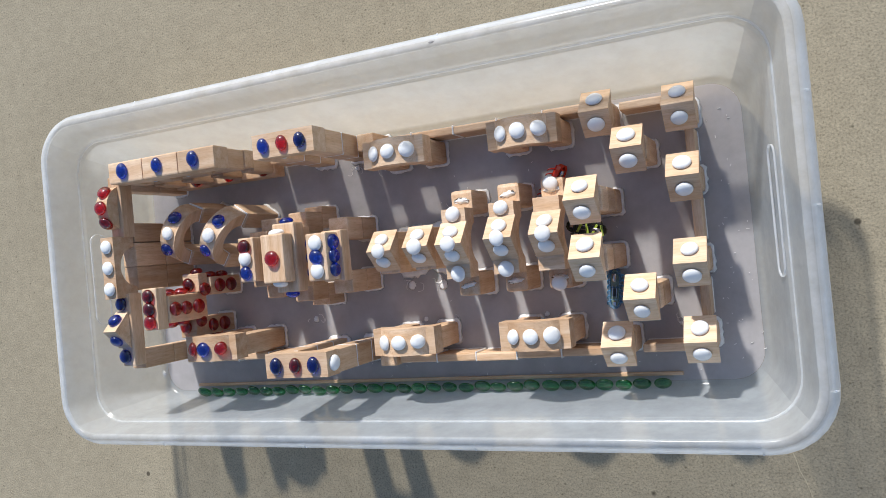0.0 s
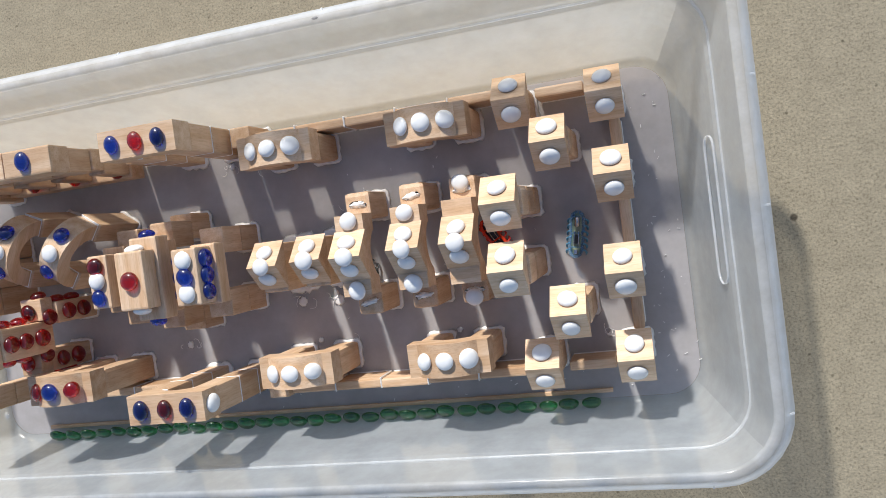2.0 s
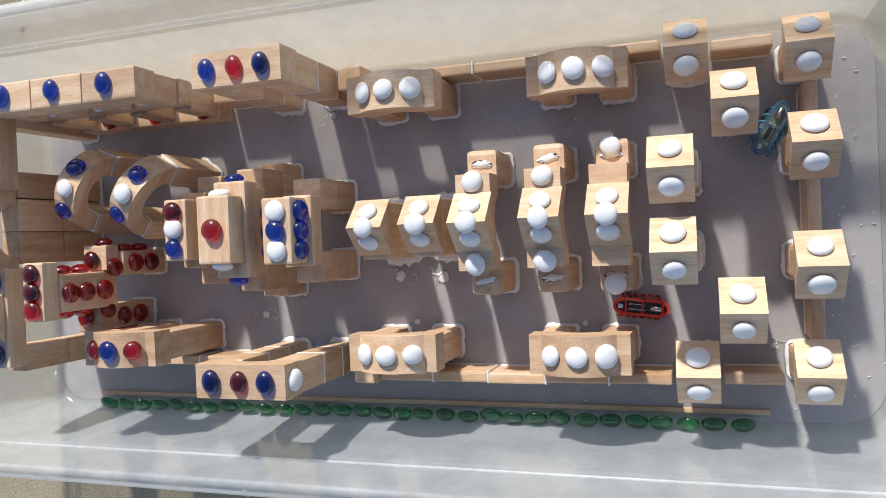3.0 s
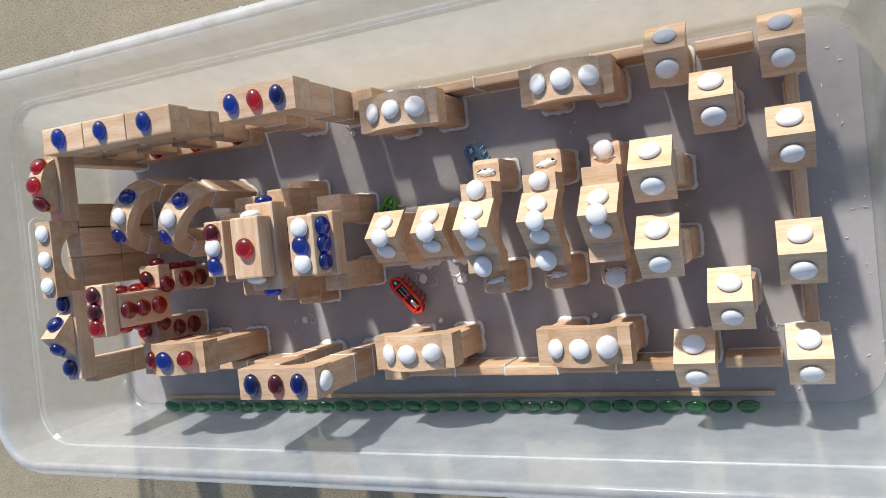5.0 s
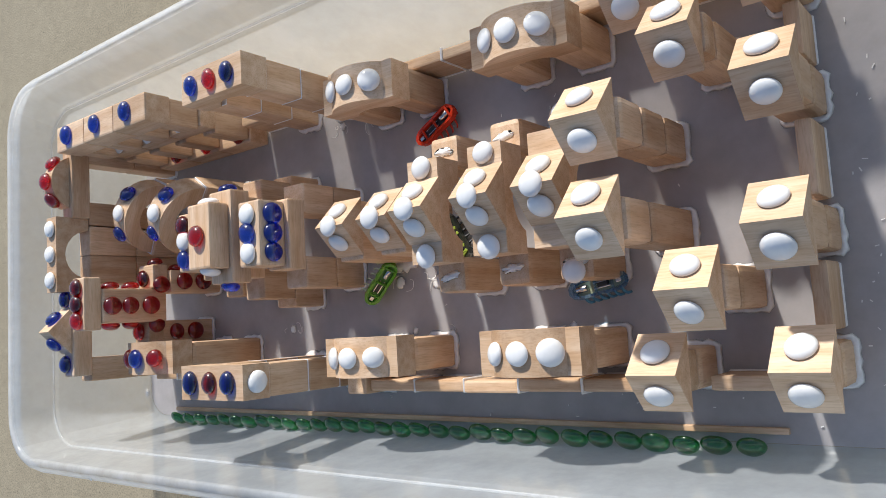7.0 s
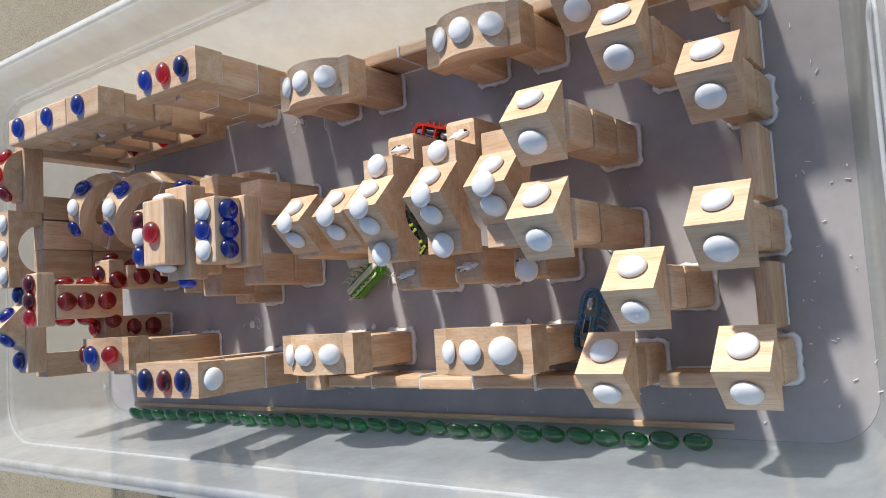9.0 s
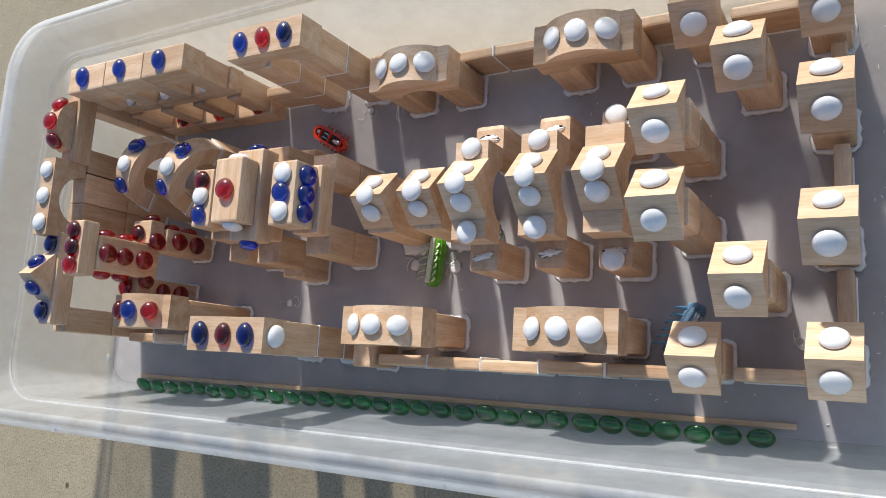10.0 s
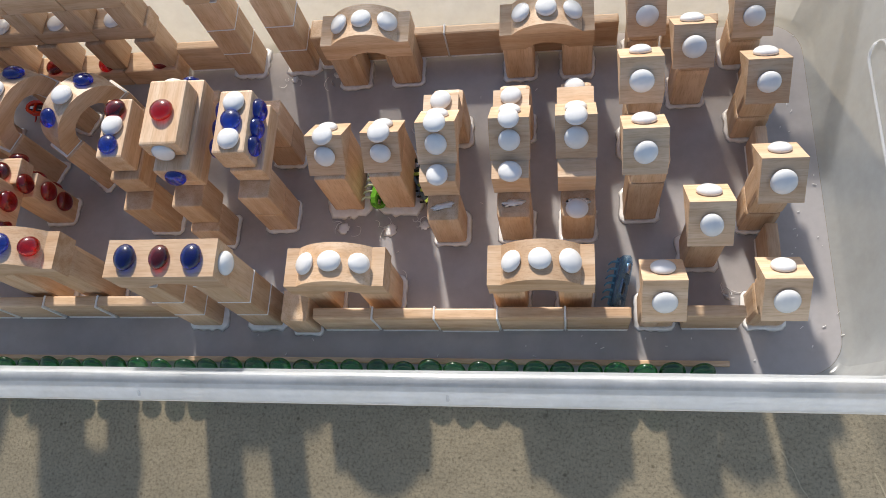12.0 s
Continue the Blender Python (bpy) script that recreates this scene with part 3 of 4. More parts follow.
# ---------------------------------------------------------------- keep in the middle
def keep_one():
    """Narrow stack: a bar with three nuggets over a bridge on two legs."""
    t = thing("block_stack", -0.495, 0.1085, 0, "beech block stack topped by red, white and blue nuggets", "block tower", "stacks of the keep")
    for s in (1, -1):
        block(t, "leg", 0, s * 0.036, 0, COL, COL, 0.0525)
        bead(t, 0, s * 0.036, COL + 0.001, COL + 0.001)
    block(t, "cross_block", 0, 0, 0.0527, 0.026, 0.066, 0.0245)
    block(t, "top_block", 0, 0, 0.0775, 0.022, 0.052, 0.0255)
    for dy, c in zip((0.0155, 0.0015, -0.0155), ("red", "white", "blue")):
        gem(t, c, -0.001, dy, 0.103, (0, 0, 1))


def keep_two():
    t = thing("block_stack", -0.4405, 0.1065, 0, "tall beech block stack, red nugget on top, blue at ends", "block tower", "stacks of the keep")
    for s in (1, -1):
        block(t, "leg", -0.001, s * 0.0475, 0, COL, COL, 0.035)
        block(t, "leg", -0.001, s * 0.0400, 0.0352, COL, COL, 0.035)
        bead(t, -0.001, s * 0.0475, COL + 0.001, COL + 0.001)
        gem(t, "blue", 0.003, s * 0.0395, 0.0985, (0, s, 0.15))
        gem(t, "white", 0.0, s * 0.0272, 0.1160, (0, s, 0.15))
    block(t, "cross_block", 0, 0, 0.0704, 0.029, 0.070, 0.0172)
    block(t, "middle_block", 0.003, 0, 0.0878, 0.030, 0.079, 0.0195)
    block(t, "top_block", 0, 0, 0.1075, 0.030, 0.0545, 0.0195)
    gem(t, "red", 0, 0, 0.127)


def keep_three():
    t = thing("block_stack", -0.391, 0.1035, 0, "beech block stack with white and blue glass nuggets all round", "block tower", "stacks of the keep")
    for s in (1, -1):
        block(t, "leg", 0.004, s * 0.0310, 0, COL, COL, 0.035)
        block(t, "leg", 0.004, s * 0.0310, 0.0352, COL, COL, 0.0345)
        bead(t, 0.004, s * 0.0310, COL + 0.001, COL + 0.001)
    block(t, "cross_block", 0.004, 0, 0.070, 0.027, 0.058, 0.0180)
    block(t, "top_block", 0, 0, 0.0882, 0.026, 0.053, 0.0258)
    for dy, c in zip((0.0155, 0, -0.0155), ("white", "blue", "white")):
        gem(t, c, 0, dy, 0.114)
        gem(t, "blue", 0.0128, dy, 0.1015, (1, 0, 0.1))
        gem(t, "blue", -0.0128, dy, 0.1015, (-1, 0, 0.1))


keep_one()
keep_two()
keep_three()


def ring_outline(r_out, r_in, foot, n=16):
    out = [(r_out * math.cos(math.pi * k / n), foot + r_out * math.sin(math.pi * k / n)) for k in range(n + 1)]
    inn = [(r_in * math.cos(math.pi - math.pi * k / n), foot + r_in * math.sin(math.pi - math.pi * k / n)) for k in range(n + 1)]
    if foot:
        return [(r_out, 0), *out, (-r_out, 0), (-r_in, 0), *inn, (r_in, 0)]
    return out + inn


def arched_gateway(x, y, rz, top):
    """A curved arch block on two legs."""
    t = thing("round_arch", x, y, 0, "curved beech arch block on legs, blue and white nuggets", "toy arch", "round arches", rz)
    ro, ri = 0.036, 0.020
    foot = top - ro
    for s in (1, -1):
        block(t, "leg", s * 0.0285, -0.002, 0, 0.0205, COL, foot)
        bead(t, s * 0.0285, -0.002, 0.0215, COL + 0.001)
        seam(t, s * 0.0285, -0.001, foot - 0.0006, 0.0192, COL - 0.0030, 0.0010)
    ob = part("arch_block", outline_bm(ring_outline(ro, ri, 0), 0.0235, 0.0008), WOOD_X, t)
    ob.matrix_basis = pose(0, 0, foot)
    for a, c in ((57, "blue"), (90, "white"), (124, "blue")):
        ar = radians(a)
        gem(t, c, ro * math.cos(ar), 0.0, foot + ro * math.sin(ar) - 0.0004, (math.cos(ar), 0, math.sin(ar)))


arched_gateway(-0.614, 0.1515, 66, 0.099)
arched_gateway(-0.5505, 0.143, 55, 0.099)

# ---------------------------------------------------------------- red figure
def red_figure():
    t = thing("jeweled_figure", -0.612, 0.059, 0, "upright beech block figure covered with dark red glass nuggets", "block figure")
    for s, lx, ly in ((-1, -0.005, -0.0275), (1, 0.011, 0.0230)):
        block(t, "leg", lx, ly, 0, 0.026, 0.023, 0.0602)
        bead(t, lx, ly, 0.027, 0.024)
        for z in (0.0235, 0.0455):
            gem(t, "red", lx + 0.013, ly, z, (1, 0, 0.05))
            gem(t, "red", lx, ly + s * 0.0115, z, (0, s, 0.05))
        block(t, "hip_block", lx * 0.6, s * 0.0285, 0.0605, 0.026, 0.0235, 0.0165)
        gem(t, "red", lx * 0.6 + 0.013, s * 0.0195, 0.0690, (1, 0, 0.05))
        gem(t, "red", lx * 0.6 - 0.002, s * 0.0265, 0.0770)
        gem(t, "red", lx * 0.6 + 0.004, s * 0.0402, 0.0690, (0, s, 0.2))
    block(t, "torso", 0.003, -0.0005, 0.0605, 0.026, 0.0330, 0.0668)
    for z in (0.0785, 0.1000, 0.1185):
        gem(t, "red", 0.016, -0.0005, z, (1, 0, 0.05))
    for s in (-1, 1):
        for z in (0.0920, 0.1130):
            gem(t, "red", 0.003, s * 0.0163, z, (0, s, 0.1))
    block(t, "head_block", 0.003, 0.002, 0.1275, 0.022, 0.050, 0.0168)
    for dy in (0.0175, 0.002, -0.0135):
        gem(t, "red", 0.003, dy, 0.1443)


red_figure()

# ---------------------------------------------------------------- end wall of the castle
def end_wall():
    t = thing("castle_wall", -0.676, 0.11, 0, "tall beech block end wall with arch, half-round and roof blocks on top", "toy castle wall")
    beam_z = 0.104
    for y, w in ((-0.112, 0.024), (0.048, 0.024), (-0.010, 0.030), (0.020, 0.030), (0.112, 0.024)):
        z = 0.0
        for up in (0.0525, beam_z):
            block(t, "post", 0, y, z, 0.022, w, up - z - 0.0004)
            z = up
        bead(t, 0, y, 0.023, w + 0.001)
    block(t, "beam", 0.004, -0.073, beam_z, 0.020, 0.090, 0.019)
    block(t, "beam", 0.004, 0.080, beam_z, 0.020, 0.076, 0.019)
    ob = part("arch_block", outline_bm(arch_outline(0.076, 0.033, 0.050, 0.024), 0.020), WOOD_Y, t)
    ob.matrix_basis = pose(-0.001, 0.005, beam_z, 0, 0, 90)
    for dy in (0.031, 0.0052, -0.021):
        gem(t, "white", -0.001, dy, beam_z + 0.033)
    seg_c, seg_r = 0.052, 0.018
    ob = part("half_round_block", outline_bm(segment_outline(seg_c, seg_r), 0.018, 0.0008), WOOD_Y, t)
    ob.matrix_basis = pose(0.0, 0.079, beam_z + 0.0192, 0, 0, 90)
    rad = (seg_c * seg_c / 4 + seg_r * seg_r) / (2 * seg_r)
    for dy in (0.0185, 0, -0.0175):
        a = math.asin(dy / rad)
        gem(t, "red", 0, 0.079 + dy, beam_z + 0.0192 + seg_r - rad + rad * math.cos(a) - 0.0004, (0, math.sin(a), math.cos(a)))
    roof(t, 0, -0.0723, beam_z + 0.0192, 0.020)
    for s in (1, -1):
        gem(t, "blue", 0, -0.0723 + s * SLOPE, beam_z + 0.0192 + SLOPE, (0, s, 1))
        gem(t, "blue", 0.001, -0.073 + s * 0.0325, beam_z + 0.0190)


end_wall()


def side_wall():
    """Posts between three levels of beams, nuggets on each level."""
    t = thing("castle_wall", -0.583, 0.2295, 0, "tall open beech block side wall with blue, white and red glass nuggets", "toy castle wall")
    top = 0.1365
    for i in range(3):
        x = -0.0545 + 0.0545 * i
        block(t, "top_block", x, 0, top - 0.0255, 0.0538, 0.026, 0.0255, WOOD_X)
        gem(t, "blue", x - 0.003, 0.001, top, oval=True)
        gem(t, "white", x - 0.005, -0.001, 0.0805)
        gem(t, "red", x + 0.010, -0.006, 0.0225)
        block(t, "middle_beam", x, 0.002, 0.063, 0.0538, 0.022, 0.0175, WOOD_X)
        block(t, "low_beam", x, -0.004, 0.0, 0.0538, 0.022, 0.0225, WOOD_X)
    for x in (-0.072, -0.026, 0.022, 0.070):
        block(t, "post", x, 0.0, 0.0229, 0.020, 0.024, 0.0398)
        block(t, "post", x, 0.0, 0.0809, 0.020, 0.024, 0.0298)


side_wall()
low_wall("low_wall", chain(-0.499, -0.452), 0.2270, 0.2360, 0.034, "x", LOWLAB)


# ---------------------------------------------------------------- glue on the floor
def blob(x, y, r, h):
    """A flat irregular puddle of dried glue."""
    bm = bmesh.new()
    rng = random.Random(int(abs(x * 9e4) + abs(y * 7e4)))
    n = 20
    c = bm.verts.new((0, 0, h))
    rad = [r * rng.uniform(0.75, 1.15) for _ in range(n)]
    mid = [bm.verts.new((0.6 * q * math.cos(2 * math.pi * i / n), 0.6 * q * math.sin(2 * math.pi * i / n), h * rng.uniform(0.5, 1.0))) for i, q in enumerate(rad)]
    edge = [bm.verts.new((q * math.cos(2 * math.pi * i / n), q * math.sin(2 * math.pi * i / n), 0.0003)) for i, q in enumerate(rad)]
    for i in range(n):
        j = (i + 1) % n
        bm.faces.new((c, mid[i], mid[j]))
        bm.faces.new((mid[i], edge[i], edge[j], mid[j]))
    bm.faces.new(edge[::-1])
    ob = new("glue_blob", finish(bm, "glue_blob", GLUE, True))
    ob.location = (x, y, 0.0002)
    tagged(ob, "dried whitish blob of hot glue on the box floor", "glue", "glue blobs")


for x, y, r, h in ((-0.393, 0.211, 0.006, 0.002), (-0.736, -0.037, 0.008, 0.004), (-0.474, 0.026, 0.007, 0.004), (-0.279, 0.014, 0.006, 0.003), (-0.333, 0.060, 0.009, 0.0016),
                   (-0.292, 0.058, 0.010, 0.0016), (-0.262, 0.062, 0.008, 0.002), (-0.352, 0.214, 0.007, 0.002), (-0.024, -0.002, 0.004, 0.006), (-0.318, 0.018, 0.005, 0.002), (-0.168, 0.016, 0.005, 0.002)):
    blob(x, y, 0.6 * r, h * 0.5)


def strand(x, y, length, seed):
    """A thin curled thread of glue that lies on the floor and lifts at its free end."""
    rng = random.Random(seed)
    bm = bmesh.new()
    p, a, rings, n = Vector((0, 0, 0.0009)), rng.uniform(0, 6.28), [], 16
    turn = rng.uniform(-0.32, 0.32)
    for k in range(n):
        d = Vector((math.cos(a), math.sin(a), rng.uniform(-0.08, 0.22)))
        u = Vector((-math.sin(a), math.cos(a), 0))
        r = 0.00042 * (1 - 0.5 * k / n)
        rings.append([bm.verts.new(p + r * (u * math.cos(q) + Vector((0, 0, 1)) * math.sin(q))) for q in (0.0, 2.09, 4.19)])
        p = p + d * (length / n)
        p.z = max(0.0006, p.z)
        a += turn + rng.uniform(-0.3, 0.3)
    for u, v in zip(rings, rings[1:]):
        for i in range(3):
            bm.faces.new((u[i], u[(i + 1) % 3], v[(i + 1) % 3], v[i]))
    ob = new("glue_strand", finish(bm, "glue_strand", GLUE, True))
    ob.location = (x, y, 0)
    tagged(ob, "thin curled white thread of dried hot glue", "glue", "glue threads")


for k in range(34):
    spot = ((-0.330, 0.066), (-0.300, 0.064), (-0.272, 0.066), (-0.258, 0.070), (-0.392, 0.207), (-0.352, 0.208), (-0.474, 0.026), (-0.279, 0.014), (-0.022, 0.004), (-0.265, 0.150), (-0.250, 0.152))[k % 11]
    jitter = random.Random(40 + k)
    strand(spot[0] + jitter.uniform(-0.010, 0.010), spot[1] + jitter.uniform(-0.006, 0.006), jitter.uniform(0.007, 0.020), k)


def crumbs():
    bm = bmesh.new()
    rng = random.Random(8)
    for _ in range(60):
        x, y = (rng.uniform(0.018, 0.055), rng.uniform(-0.05, 0.23)) if rng.random() < 0.55 else (rng.uniform(-0.45, 0.0), rng.choice((rng.uniform(-0.052, -0.032), rng.uniform(0.02, 0.19))))
        l, w, a = rng.uniform(0.0008, 0.0032), rng.uniform(0.0003, 0.0008), rng.uniform(0, 3.14)
        m = bmesh.ops.create_cube(bm, size=1)["verts"]
        bmesh.ops.transform(bm, matrix=pose(x, y, 0.0008, 0, 0, math.degrees(a)) @ Matrix.Diagonal((l, w, 0.0007, 1)), verts=m)
    ob = new("glue_crumbs", finish(bm, "glue_crumbs", GLUE))
    tagged(ob, "tiny white crumbs of dried glue scattered on the floor", "crumbs", kind="stuff")


crumbs()

# ---------------------------------------------------------------- crawling toy bugs
SILVER = plain("motor_metal", (0.62, 0.62, 0.63), 0.25, 1.0)
BLACK = plain("black_plastic", (0.02, 0.02, 0.022), 0.4)


def leg_bm():
    """A thin rubber leg that sweeps backwards to its foot."""
    bm = bmesh.new()
    rings = []
    for k in range(5):
        f = k / 4
        c = Vector((-0.0035 * f * f, 0.0032 * math.sin(f * 1.9), -0.0062 * f))
        rad = 0.00095 * (1 - 0.40 * f)
        rings.append([bm.verts.new((c.x + rad * math.cos(a), c.y + rad * math.sin(a), c.z)) for a in [2 * math.pi * i / 6 for i in range(6)]])
    for a, b in zip(rings, rings[1:]):
        for i in range(6):
            bm.faces.new((a[i], a[(i + 1) % 6], b[(i + 1) % 6], b[i]))
    bm.faces.new(rings[0][::-1])
    bm.faces.new(rings[-1])
    return bm


def tinted_shell(name, color, clear):
    """Clear tinted plastic: glossy skin over a partly see-through tint."""
    m, nt, b, out = node_mat(name)
    b.inputs["Base Color"].default_value = (*color, 1)
    b.inputs["Roughness"].default_value = 0.12
    tp = nt.nodes.new("ShaderNodeBsdfTransparent")
    tp.inputs["Color"].default_value = (*[0.35 + 0.65 * min(1.0, c * 1.5) for c in color], 1)
    mx = nt.nodes.new("ShaderNodeMixShader")
    mx.inputs[0].default_value = clear
    nt.links.new(b.outputs[0], mx.inputs[1])
    nt.links.new(tp.outputs[0], mx.inputs[2])
    nt.links.new(mx.outputs[0], out.inputs["Surface"])
    return m


def hull(length, width, inset=0.0, n=3):
    """The outline of a bug's body: long sides, narrowing to a blunt nose and tail."""
    l, w = length / 2 - inset, width / 2 - inset
    half = [(l, -0.30 * w), (l, 0.30 * w), (l - 0.0030, 0.80 * w), (l - 0.0075, w), (0.004, w), (0.0005, 0.90 * w), (-0.004, w), (-l + 0.0065, w), (-l + 0.0022, 0.72 * w), (-l, 0.30 * w)]
    return half + [(x, -y) for x, y in half[:1:-1]]


def prism(points, z0, z1, taper=1.0):
    bm = bmesh.new()
    lo = [bm.verts.new((x, y, z0)) for x, y in points]
    hi = [bm.verts.new((x * taper, y * taper, z1)) for x, y in points]
    n = len(points)
    bm.faces.new(lo[::-1])
    bm.faces.new(hi)
    for i in range(n):
        bm.faces.new((lo[i], lo[(i + 1) % n], hi[(i + 1) % n], hi[i]))
    return bm


def frame_ring(outer, inner, z0, z1):
    """A raised edge that follows the body's outline."""
    bm = bmesh.new()
    n = len(outer)
    rows = [[bm.verts.new((x, y, z)) for x, y in pts] for pts, z in ((outer, z0), (outer, z1), (inner, z1 - 0.0004), (inner, z0))]
    for a, b in zip(rows, rows[1:] + rows[:1]):
        for i in range(n):
            bm.faces.new((a[i], a[(i + 1) % n], b[(i + 1) % n], b[i]))
    return bm


def toy_bug(label, shell_col, clear, leg_col, tray_col, spine_col=None, stripes=None):
    b = thing("toy_bug", 0, 0, 0, label, "toy bug", "crawling toy bugs")
    name = label.split()[0]
    shell = tinted_shell(name + "_shell", shell_col, clear)
    rubber = plain(name + "_rubber", leg_col, 0.5)
    tray = plain(name + "_tray", tray_col, 0.4)
    spine = plain(name + "_spine", spine_col, 0.5) if spine_col else rubber
    part("hull", prism(hull(0.0395, 0.0108), 0.0046, 0.0078, 1.11), shell, b, "tinted clear plastic lower body")
    part("frame", frame_ring(hull(0.0440, 0.0142), hull(0.0440, 0.0142, 0.0024), 0.0078, 0.0132), shell, b, "tinted clear plastic edge")
    part("tray", prism(hull(0.0440, 0.0142, 0.0026), 0.0079, 0.0096), tray, b)
    m = part("spine", box_bm(0.0390, 0.0052, 0.0024, 0.0009), spine, b, "soft rubber keel that carries the legs")
    m.matrix_basis = pose(0, 0, 0.0026)
    for x in (0.0165, 0.0010, -0.0120):
        m = part("cross_bar", box_bm(0.0016, 0.0100, 0.0024, 0.0005), shell, b)
        m.matrix_basis = pose(x, 0, 0.0116)
    bm = bmesh.new()
    bmesh.ops.create_cone(bm, cap_ends=True, segments=16, radius1=0.0025, radius2=0.0025, depth=0.0085)
    bmesh.ops.bevel(bm, geom=bm.edges[:], offset=0.0003, segments=1, affect="EDGES")
    m = part("motor", bm, SILVER, b, "shiny steel motor can", True)
    m.matrix_basis = pose(0.0115, 0, 0.0122, 0, 90, 0)
    for y in (-0.0020, 0.0020):
        m = part("contact_strip", box_bm(0.0130, 0.0011, 0.0018, 0.0004), SILVER, b)
        m.matrix_basis = pose(-0.0035, y, 0.0098)
    m = part("battery", box_bm(0.0085, 0.0032, 0.0030, 0.0008), BLACK, b, "black battery holder")
    m.matrix_basis = pose(-0.0045, 0, 0.0096)
    m = part("switch", box_bm(0.0042, 0.0034, 0.0022, 0.0004), SILVER, b, "small slide switch")
    m.matrix_basis = pose(-0.0165, 0, 0.0098)
    legs = finish(leg_bm(), "leg", rubber, True)
    for s in (1, -1):
        for k in range(6):
            o = new("leg", legs)
            o.parent = b
            o.matrix_basis = pose(-0.0145 + 0.0058 * k, s * 0.0040, 0.0062) @ Matrix.Diagonal((1.2, s * 1.7, 1, 1))
    for k, a in enumerate(stripes or ()):
        m = part("stripe", box_bm(0.0026, 0.0120, 0.0014, 0.0004), a, b, "yellow-green painted stripe")
        m.matrix_basis = pose(0.0175 - 0.0082 * k, 0, 0.0126, 0, 0, 18 * (-1) ** k)
    return b


DARK = (0.035, 0.033, 0.035)
red_bug = toy_bug("orange-red translucent plastic toy bug crawling on the box floor", (0.78, 0.062, 0.022), 0.30, (0.62, 0.04, 0.022), DARK)
blue_bug = toy_bug("pale blue clear plastic toy bug with small rubber legs", (0.30, 0.44, 0.56), 0.78, (0.10, 0.32, 0.50), (0.33, 0.36, 0.24))
green_bug = toy_bug("light green plastic toy bug with pale rubber legs", (0.17, 0.46, 0.05), 0.35, (0.60, 0.66, 0.46), (0.12, 0.30, 0.05), (0.62, 0.66, 0.52))
LIME = plain("lime_paint", (0.34, 0.44, 0.06), 0.3)
camo_bug = toy_bug("black plastic toy bug with yellow-green stripes", (0.03, 0.035, 0.025), 0.0, (0.03, 0.03, 0.03), DARK, None, (LIME, LIME, LIME, LIME))

# ---------------------------------------------------------------- wooden stick that pokes in


def prod():
    t = thing("wooden_stick", 0, 0, 0, "thin round pale wooden stick lying beside the box", "stick")
    bm = bmesh.new()
    bmesh.ops.create_cone(bm, cap_ends=True, segments=14, radius1=0.0043, radius2=0.0043, depth=0.36)
    bmesh.ops.bevel(bm, geom=[e for e in bm.edges if len(e.link_faces) == 2 and e.calc_face_angle(0) > 0.8], offset=0.0006, segments=2, affect="EDGES")
    o = part("rod", bm, WOOD_Z, t, smooth=True)
    o.matrix_basis = pose(0.18, 0, 0, 0, 90, 0)
    return t


stick = prod()


# ---------------------------------------------------------------- movement
def floor_rows(rows):
    """Rows of seconds, x, y, yaw and roll on the box floor; a bug on its side rests on its flank."""
    out = []
    for t, x, y, yaw, roll in rows:
        a = radians(roll)
        up = 0.0009 + 0.0068 * abs(math.sin(a)) + 0.015 * max(0.0, -math.cos(a))
        out.append((t, pose(x, y, up, 0, 0, yaw) @ pose(0, 0, 0, roll, 0, 0)))
    return out


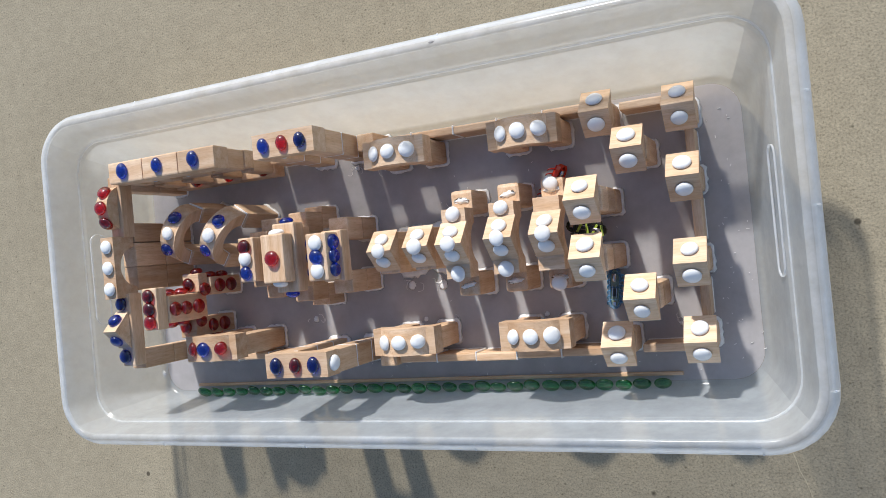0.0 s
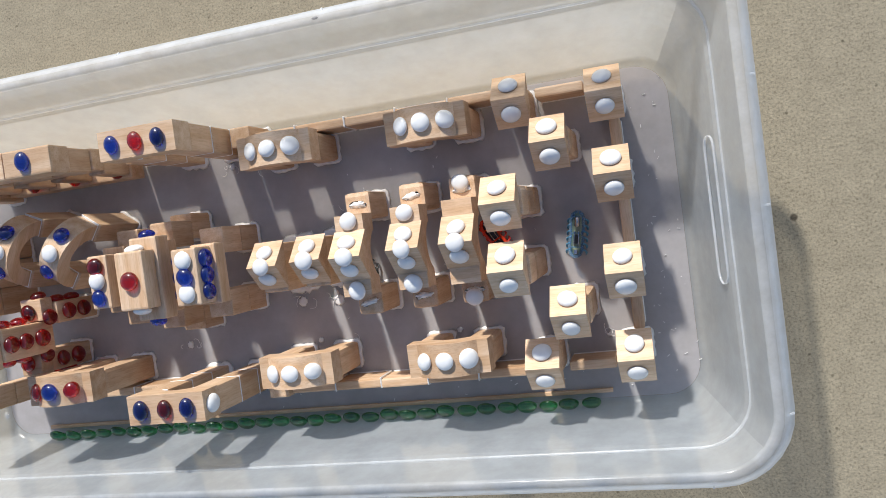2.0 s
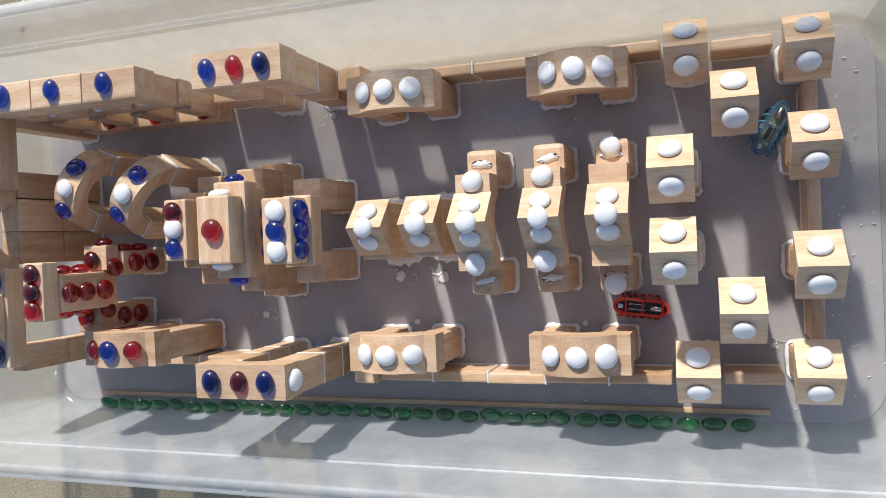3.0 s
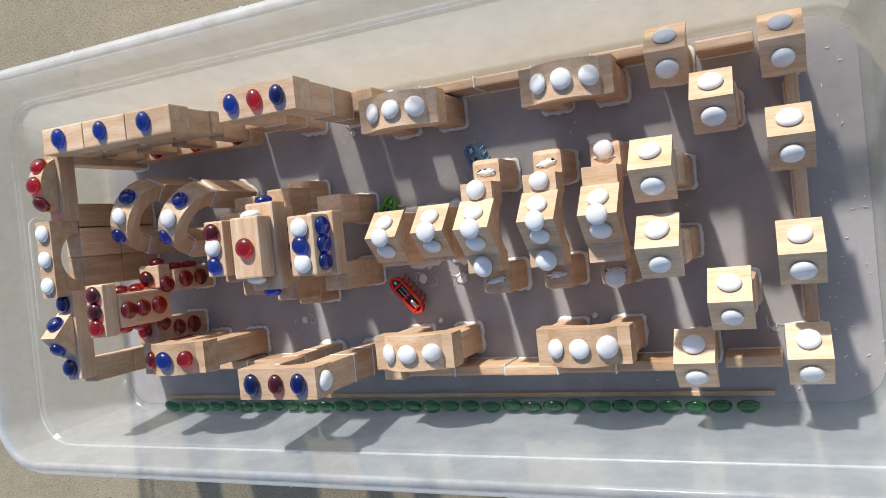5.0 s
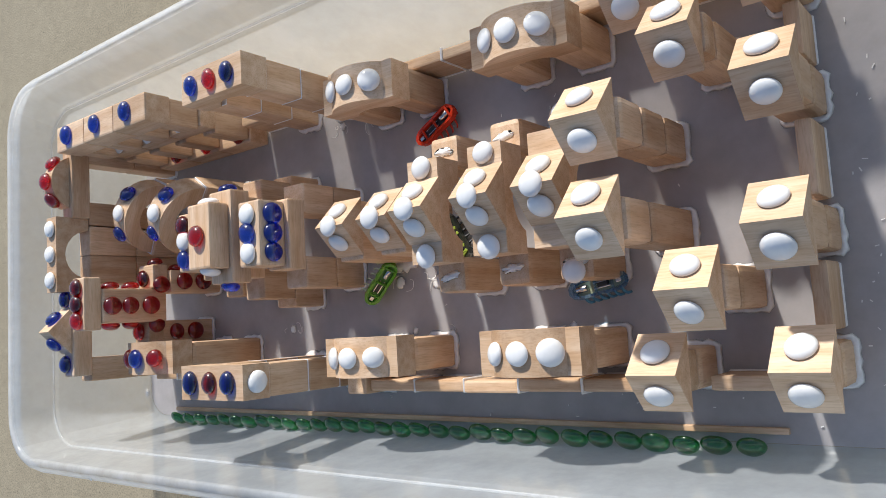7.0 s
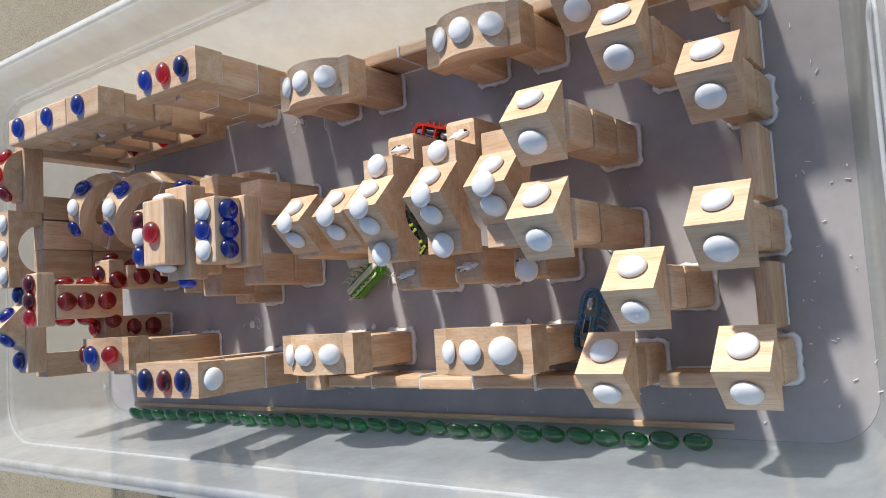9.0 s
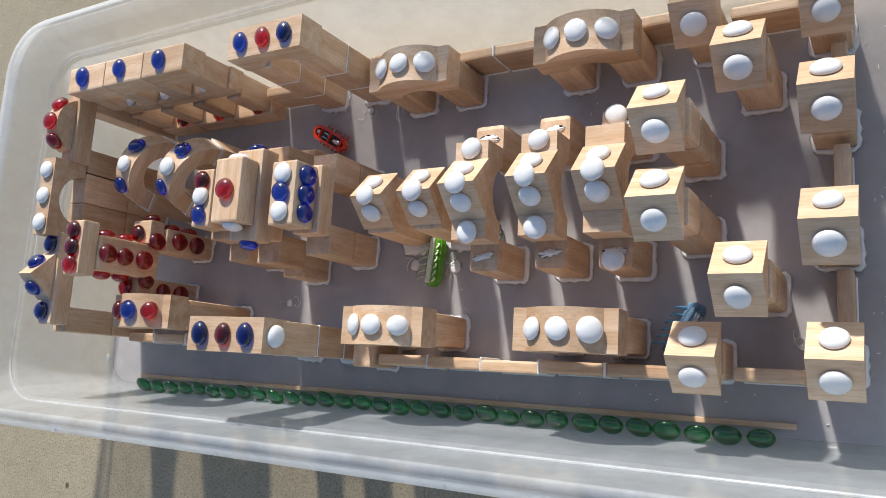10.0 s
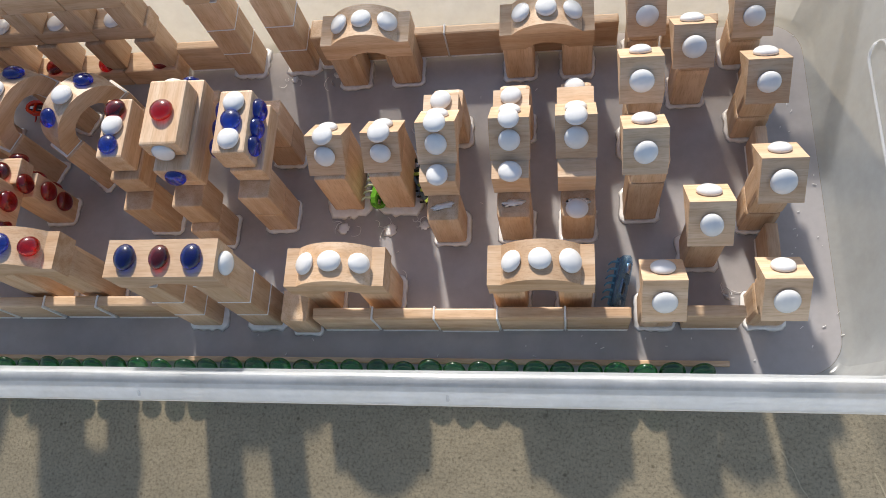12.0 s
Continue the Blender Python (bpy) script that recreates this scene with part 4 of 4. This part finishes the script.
def motions():
    walk(red_bug, floor_rows([
        (0, -0.150, 0.164, 61, 70), (0.2, -0.140, 0.167, 18, 70), (0.4, -0.156, 0.176, 85, 70), (0.5, -0.161, 0.177, 104, 70), (0.6, -0.157, 0.172, 60, 70), (0.8, -0.138, 0.171, -15, 70),
        (1.0, -0.124, 0.171, 12, 60), (1.2, -0.114, 0.168, 20, 40), (1.5, -0.106, 0.158, -40, 0), (1.7, -0.113, 0.130, -95, 0), (2.0, -0.118, 0.101, -60, 0),
        (2.4, -0.108, 0.056, -45, 0), (2.5, -0.095, 0.045, -47, 0), (2.6, -0.082, 0.041, -42, 0), (2.8, -0.091, 0.023, -88, 0), (3.0, -0.121, 0.030, -6, 0),
        (3.2, -0.152, 0.036, -18, 0), (3.7, -0.200, 0.033, -5, 0), (4.3, -0.270, 0.034, 20, 0), (4.8, -0.331, 0.041, 45, 0), (4.9, -0.338, 0.044, 0, 0), (5.0, -0.346, 0.046, -49, 0),
        (5.2, -0.312, 0.056, 18, 0), (5.5, -0.311, 0.064, 58, 0), (5.7, -0.307, 0.085, 80, 0), (6.0, -0.307, 0.122, 85, 0), (6.3, -0.306, 0.142, 75, 0), (6.5, -0.305, 0.147, 73, 0),
        (6.8, -0.287, 0.160, 60, 0), (7.0, -0.275, 0.185, 31, 0), (7.2, -0.228, 0.186, 6, 0), (7.7, -0.190, 0.178, -20, 0), (8.3, -0.180, 0.172, -20, 0), (8.8, -0.197, 0.166, -17, 0),
        (9.0, -0.233, 0.167, -19, 0), (9.2, -0.258, 0.168, -20, 0), (9.5, -0.328, 0.151, -12, 0), (9.8, -0.392, 0.168, -34, 0), (10.0, -0.432, 0.184, -30, 0),
        (10.2, -0.479, 0.200, -30, 0), (10.5, -0.543, 0.199, -14, 0), (10.8, -0.594, 0.199, -9, 0), (11.4, -0.632, 0.188, -5, 0), (12, -0.636, 0.186, -5, 0)]))
    walk(blue_bug, floor_rows([
        (0, -0.088, 0.040, 85, 0), (0.2, -0.088, 0.028, 85, 0), (0.5, -0.097, 0.013, 62, 0), (0.8, -0.108, 0.009, 70, 0), (1.0, -0.108, 0.009, 65, 0), (1.2, -0.113, 0.011, 70, 0),
        (1.4, -0.105, 0.020, 15, 0), (1.5, -0.096, 0.025, 34, 0), (1.8, -0.050, 0.078, 72, 0), (2.0, -0.042, 0.096, 80, 0), (2.2, -0.030, 0.115, 72, 0), (2.5, -0.030, 0.141, 63, 0),
        (2.6, -0.024, 0.148, 70, 0), (2.8, -0.023, 0.157, 30, 0), (3.0, -0.020, 0.166, 58, 0), (3.2, -0.019, 0.179, 82, 0), (3.6, -0.032, 0.172, 125, 0), (4.0, -0.075, 0.157, 180, 0),
        (4.4, -0.165, 0.176, 178, 0), (4.8, -0.250, 0.184, 255, 0), (5.0, -0.258, 0.160, 295, 0), (5.3, -0.250, 0.122, 290, 0), (5.5, -0.240, 0.102, 300, 0), (5.8, -0.193, 0.096, 320, 0),
        (6.2, -0.140, 0.082, 315, 0), (6.5, -0.112, 0.056, 297, 0), (6.8, -0.106, 0.043, 265, 0), (7.0, -0.141, 0.043, 190, 0), (7.2, -0.174, 0.032, 193, 0), (7.8, -0.190, 0.030, 230, 0), (8.1, -0.175, 0.028, 310, 0),
        (8.5, -0.135, 0.022, 380, 0), (8.8, -0.114, 0.024, 434, 0), (9.0, -0.115, 0.016, 434, 0), (9.2, -0.117, 0.014, 447, 0), (9.35, -0.118, 0.022, 470, 0), (9.5, -0.113, 0.020, 486, 0), (9.7, -0.105, 0.010, 452, 35),
        (10.0, -0.105, 0.011, 420, 65), (10.5, -0.109, 0.012, 429, 70), (11.0, -0.115, 0.009, 450, 70), (11.5, -0.108, 0.010, 414, 70), (12, -0.112, 0.009, 437, 70)]))
    walk(green_bug, floor_rows([
        (0, -0.307, 0.102, 80, 0), (2.5, -0.307, 0.101, 84, 0), (3.2, -0.307, 0.110, 88, 0), (3.8, -0.312, 0.150, 120, 0), (4.5, -0.355, 0.140, 200, 0), (5.5, -0.362, 0.105, 265, 0), (6.2, -0.359, 0.085, 290, 0),
        (6.5, -0.356, 0.074, 330, 0), (6.8, -0.346, 0.066, 390, 30), (7.0, -0.350, 0.066, 405, 50), (7.2, -0.350, 0.065, 402, 90), (8.0, -0.335, 0.062, 396, 140), (9.0, -0.318, 0.060, 394, 168),
        (9.2, -0.317, 0.061, 386, 170), (9.5, -0.315, 0.062, 390, 170), (9.7, -0.315, 0.063, 398, 170), (10.0, -0.310, 0.062, 444, 165), (10.2, -0.309, 0.071, 440, 150), (10.5, -0.307, 0.080, 440, 130), (11, -0.307, 0.098, 440, 80), (12, -0.307, 0.097, 440, 60)]))
    walk(camo_bug, floor_rows([
        (0, -0.112, 0.107, -15, 0), (0.4, -0.170, 0.103, -8, 0), (0.6, -0.191, 0.101, -10, 0), (0.8, -0.222, 0.094, -4, 0), (1.2, -0.242, 0.093, -10, 0), (1.8, -0.258, 0.092, -45, 0), (5.0, -0.262, 0.093, -58, 0),
        (7.0, -0.262, 0.091, -62, 0), (9.5, -0.261, 0.091, -60, 0), (11, -0.263, 0.096, -65, 0), (12, -0.263, 0.097, -65, 0)]))
    away = pose(0.36, 0.38, GROUND_Z + 0.0045, 0, 0, 38)
    walk(stick, [(0, away), (2.35, away), (2.6, pose(0.24, 0.32, 0.24, 0, -25, 38)), (2.72, pose(0.12, 0.23, 0.18, 0, -32, 38)), (2.8, pose(0.0090, 0.156, 0.112, 0, -35, 38)),
                 (2.88, pose(0.12, 0.23, 0.18, 0, -32, 38)), (3.0, pose(0.24, 0.32, 0.24, 0, -25, 38)), (3.3, away), (12, away)])


motions()
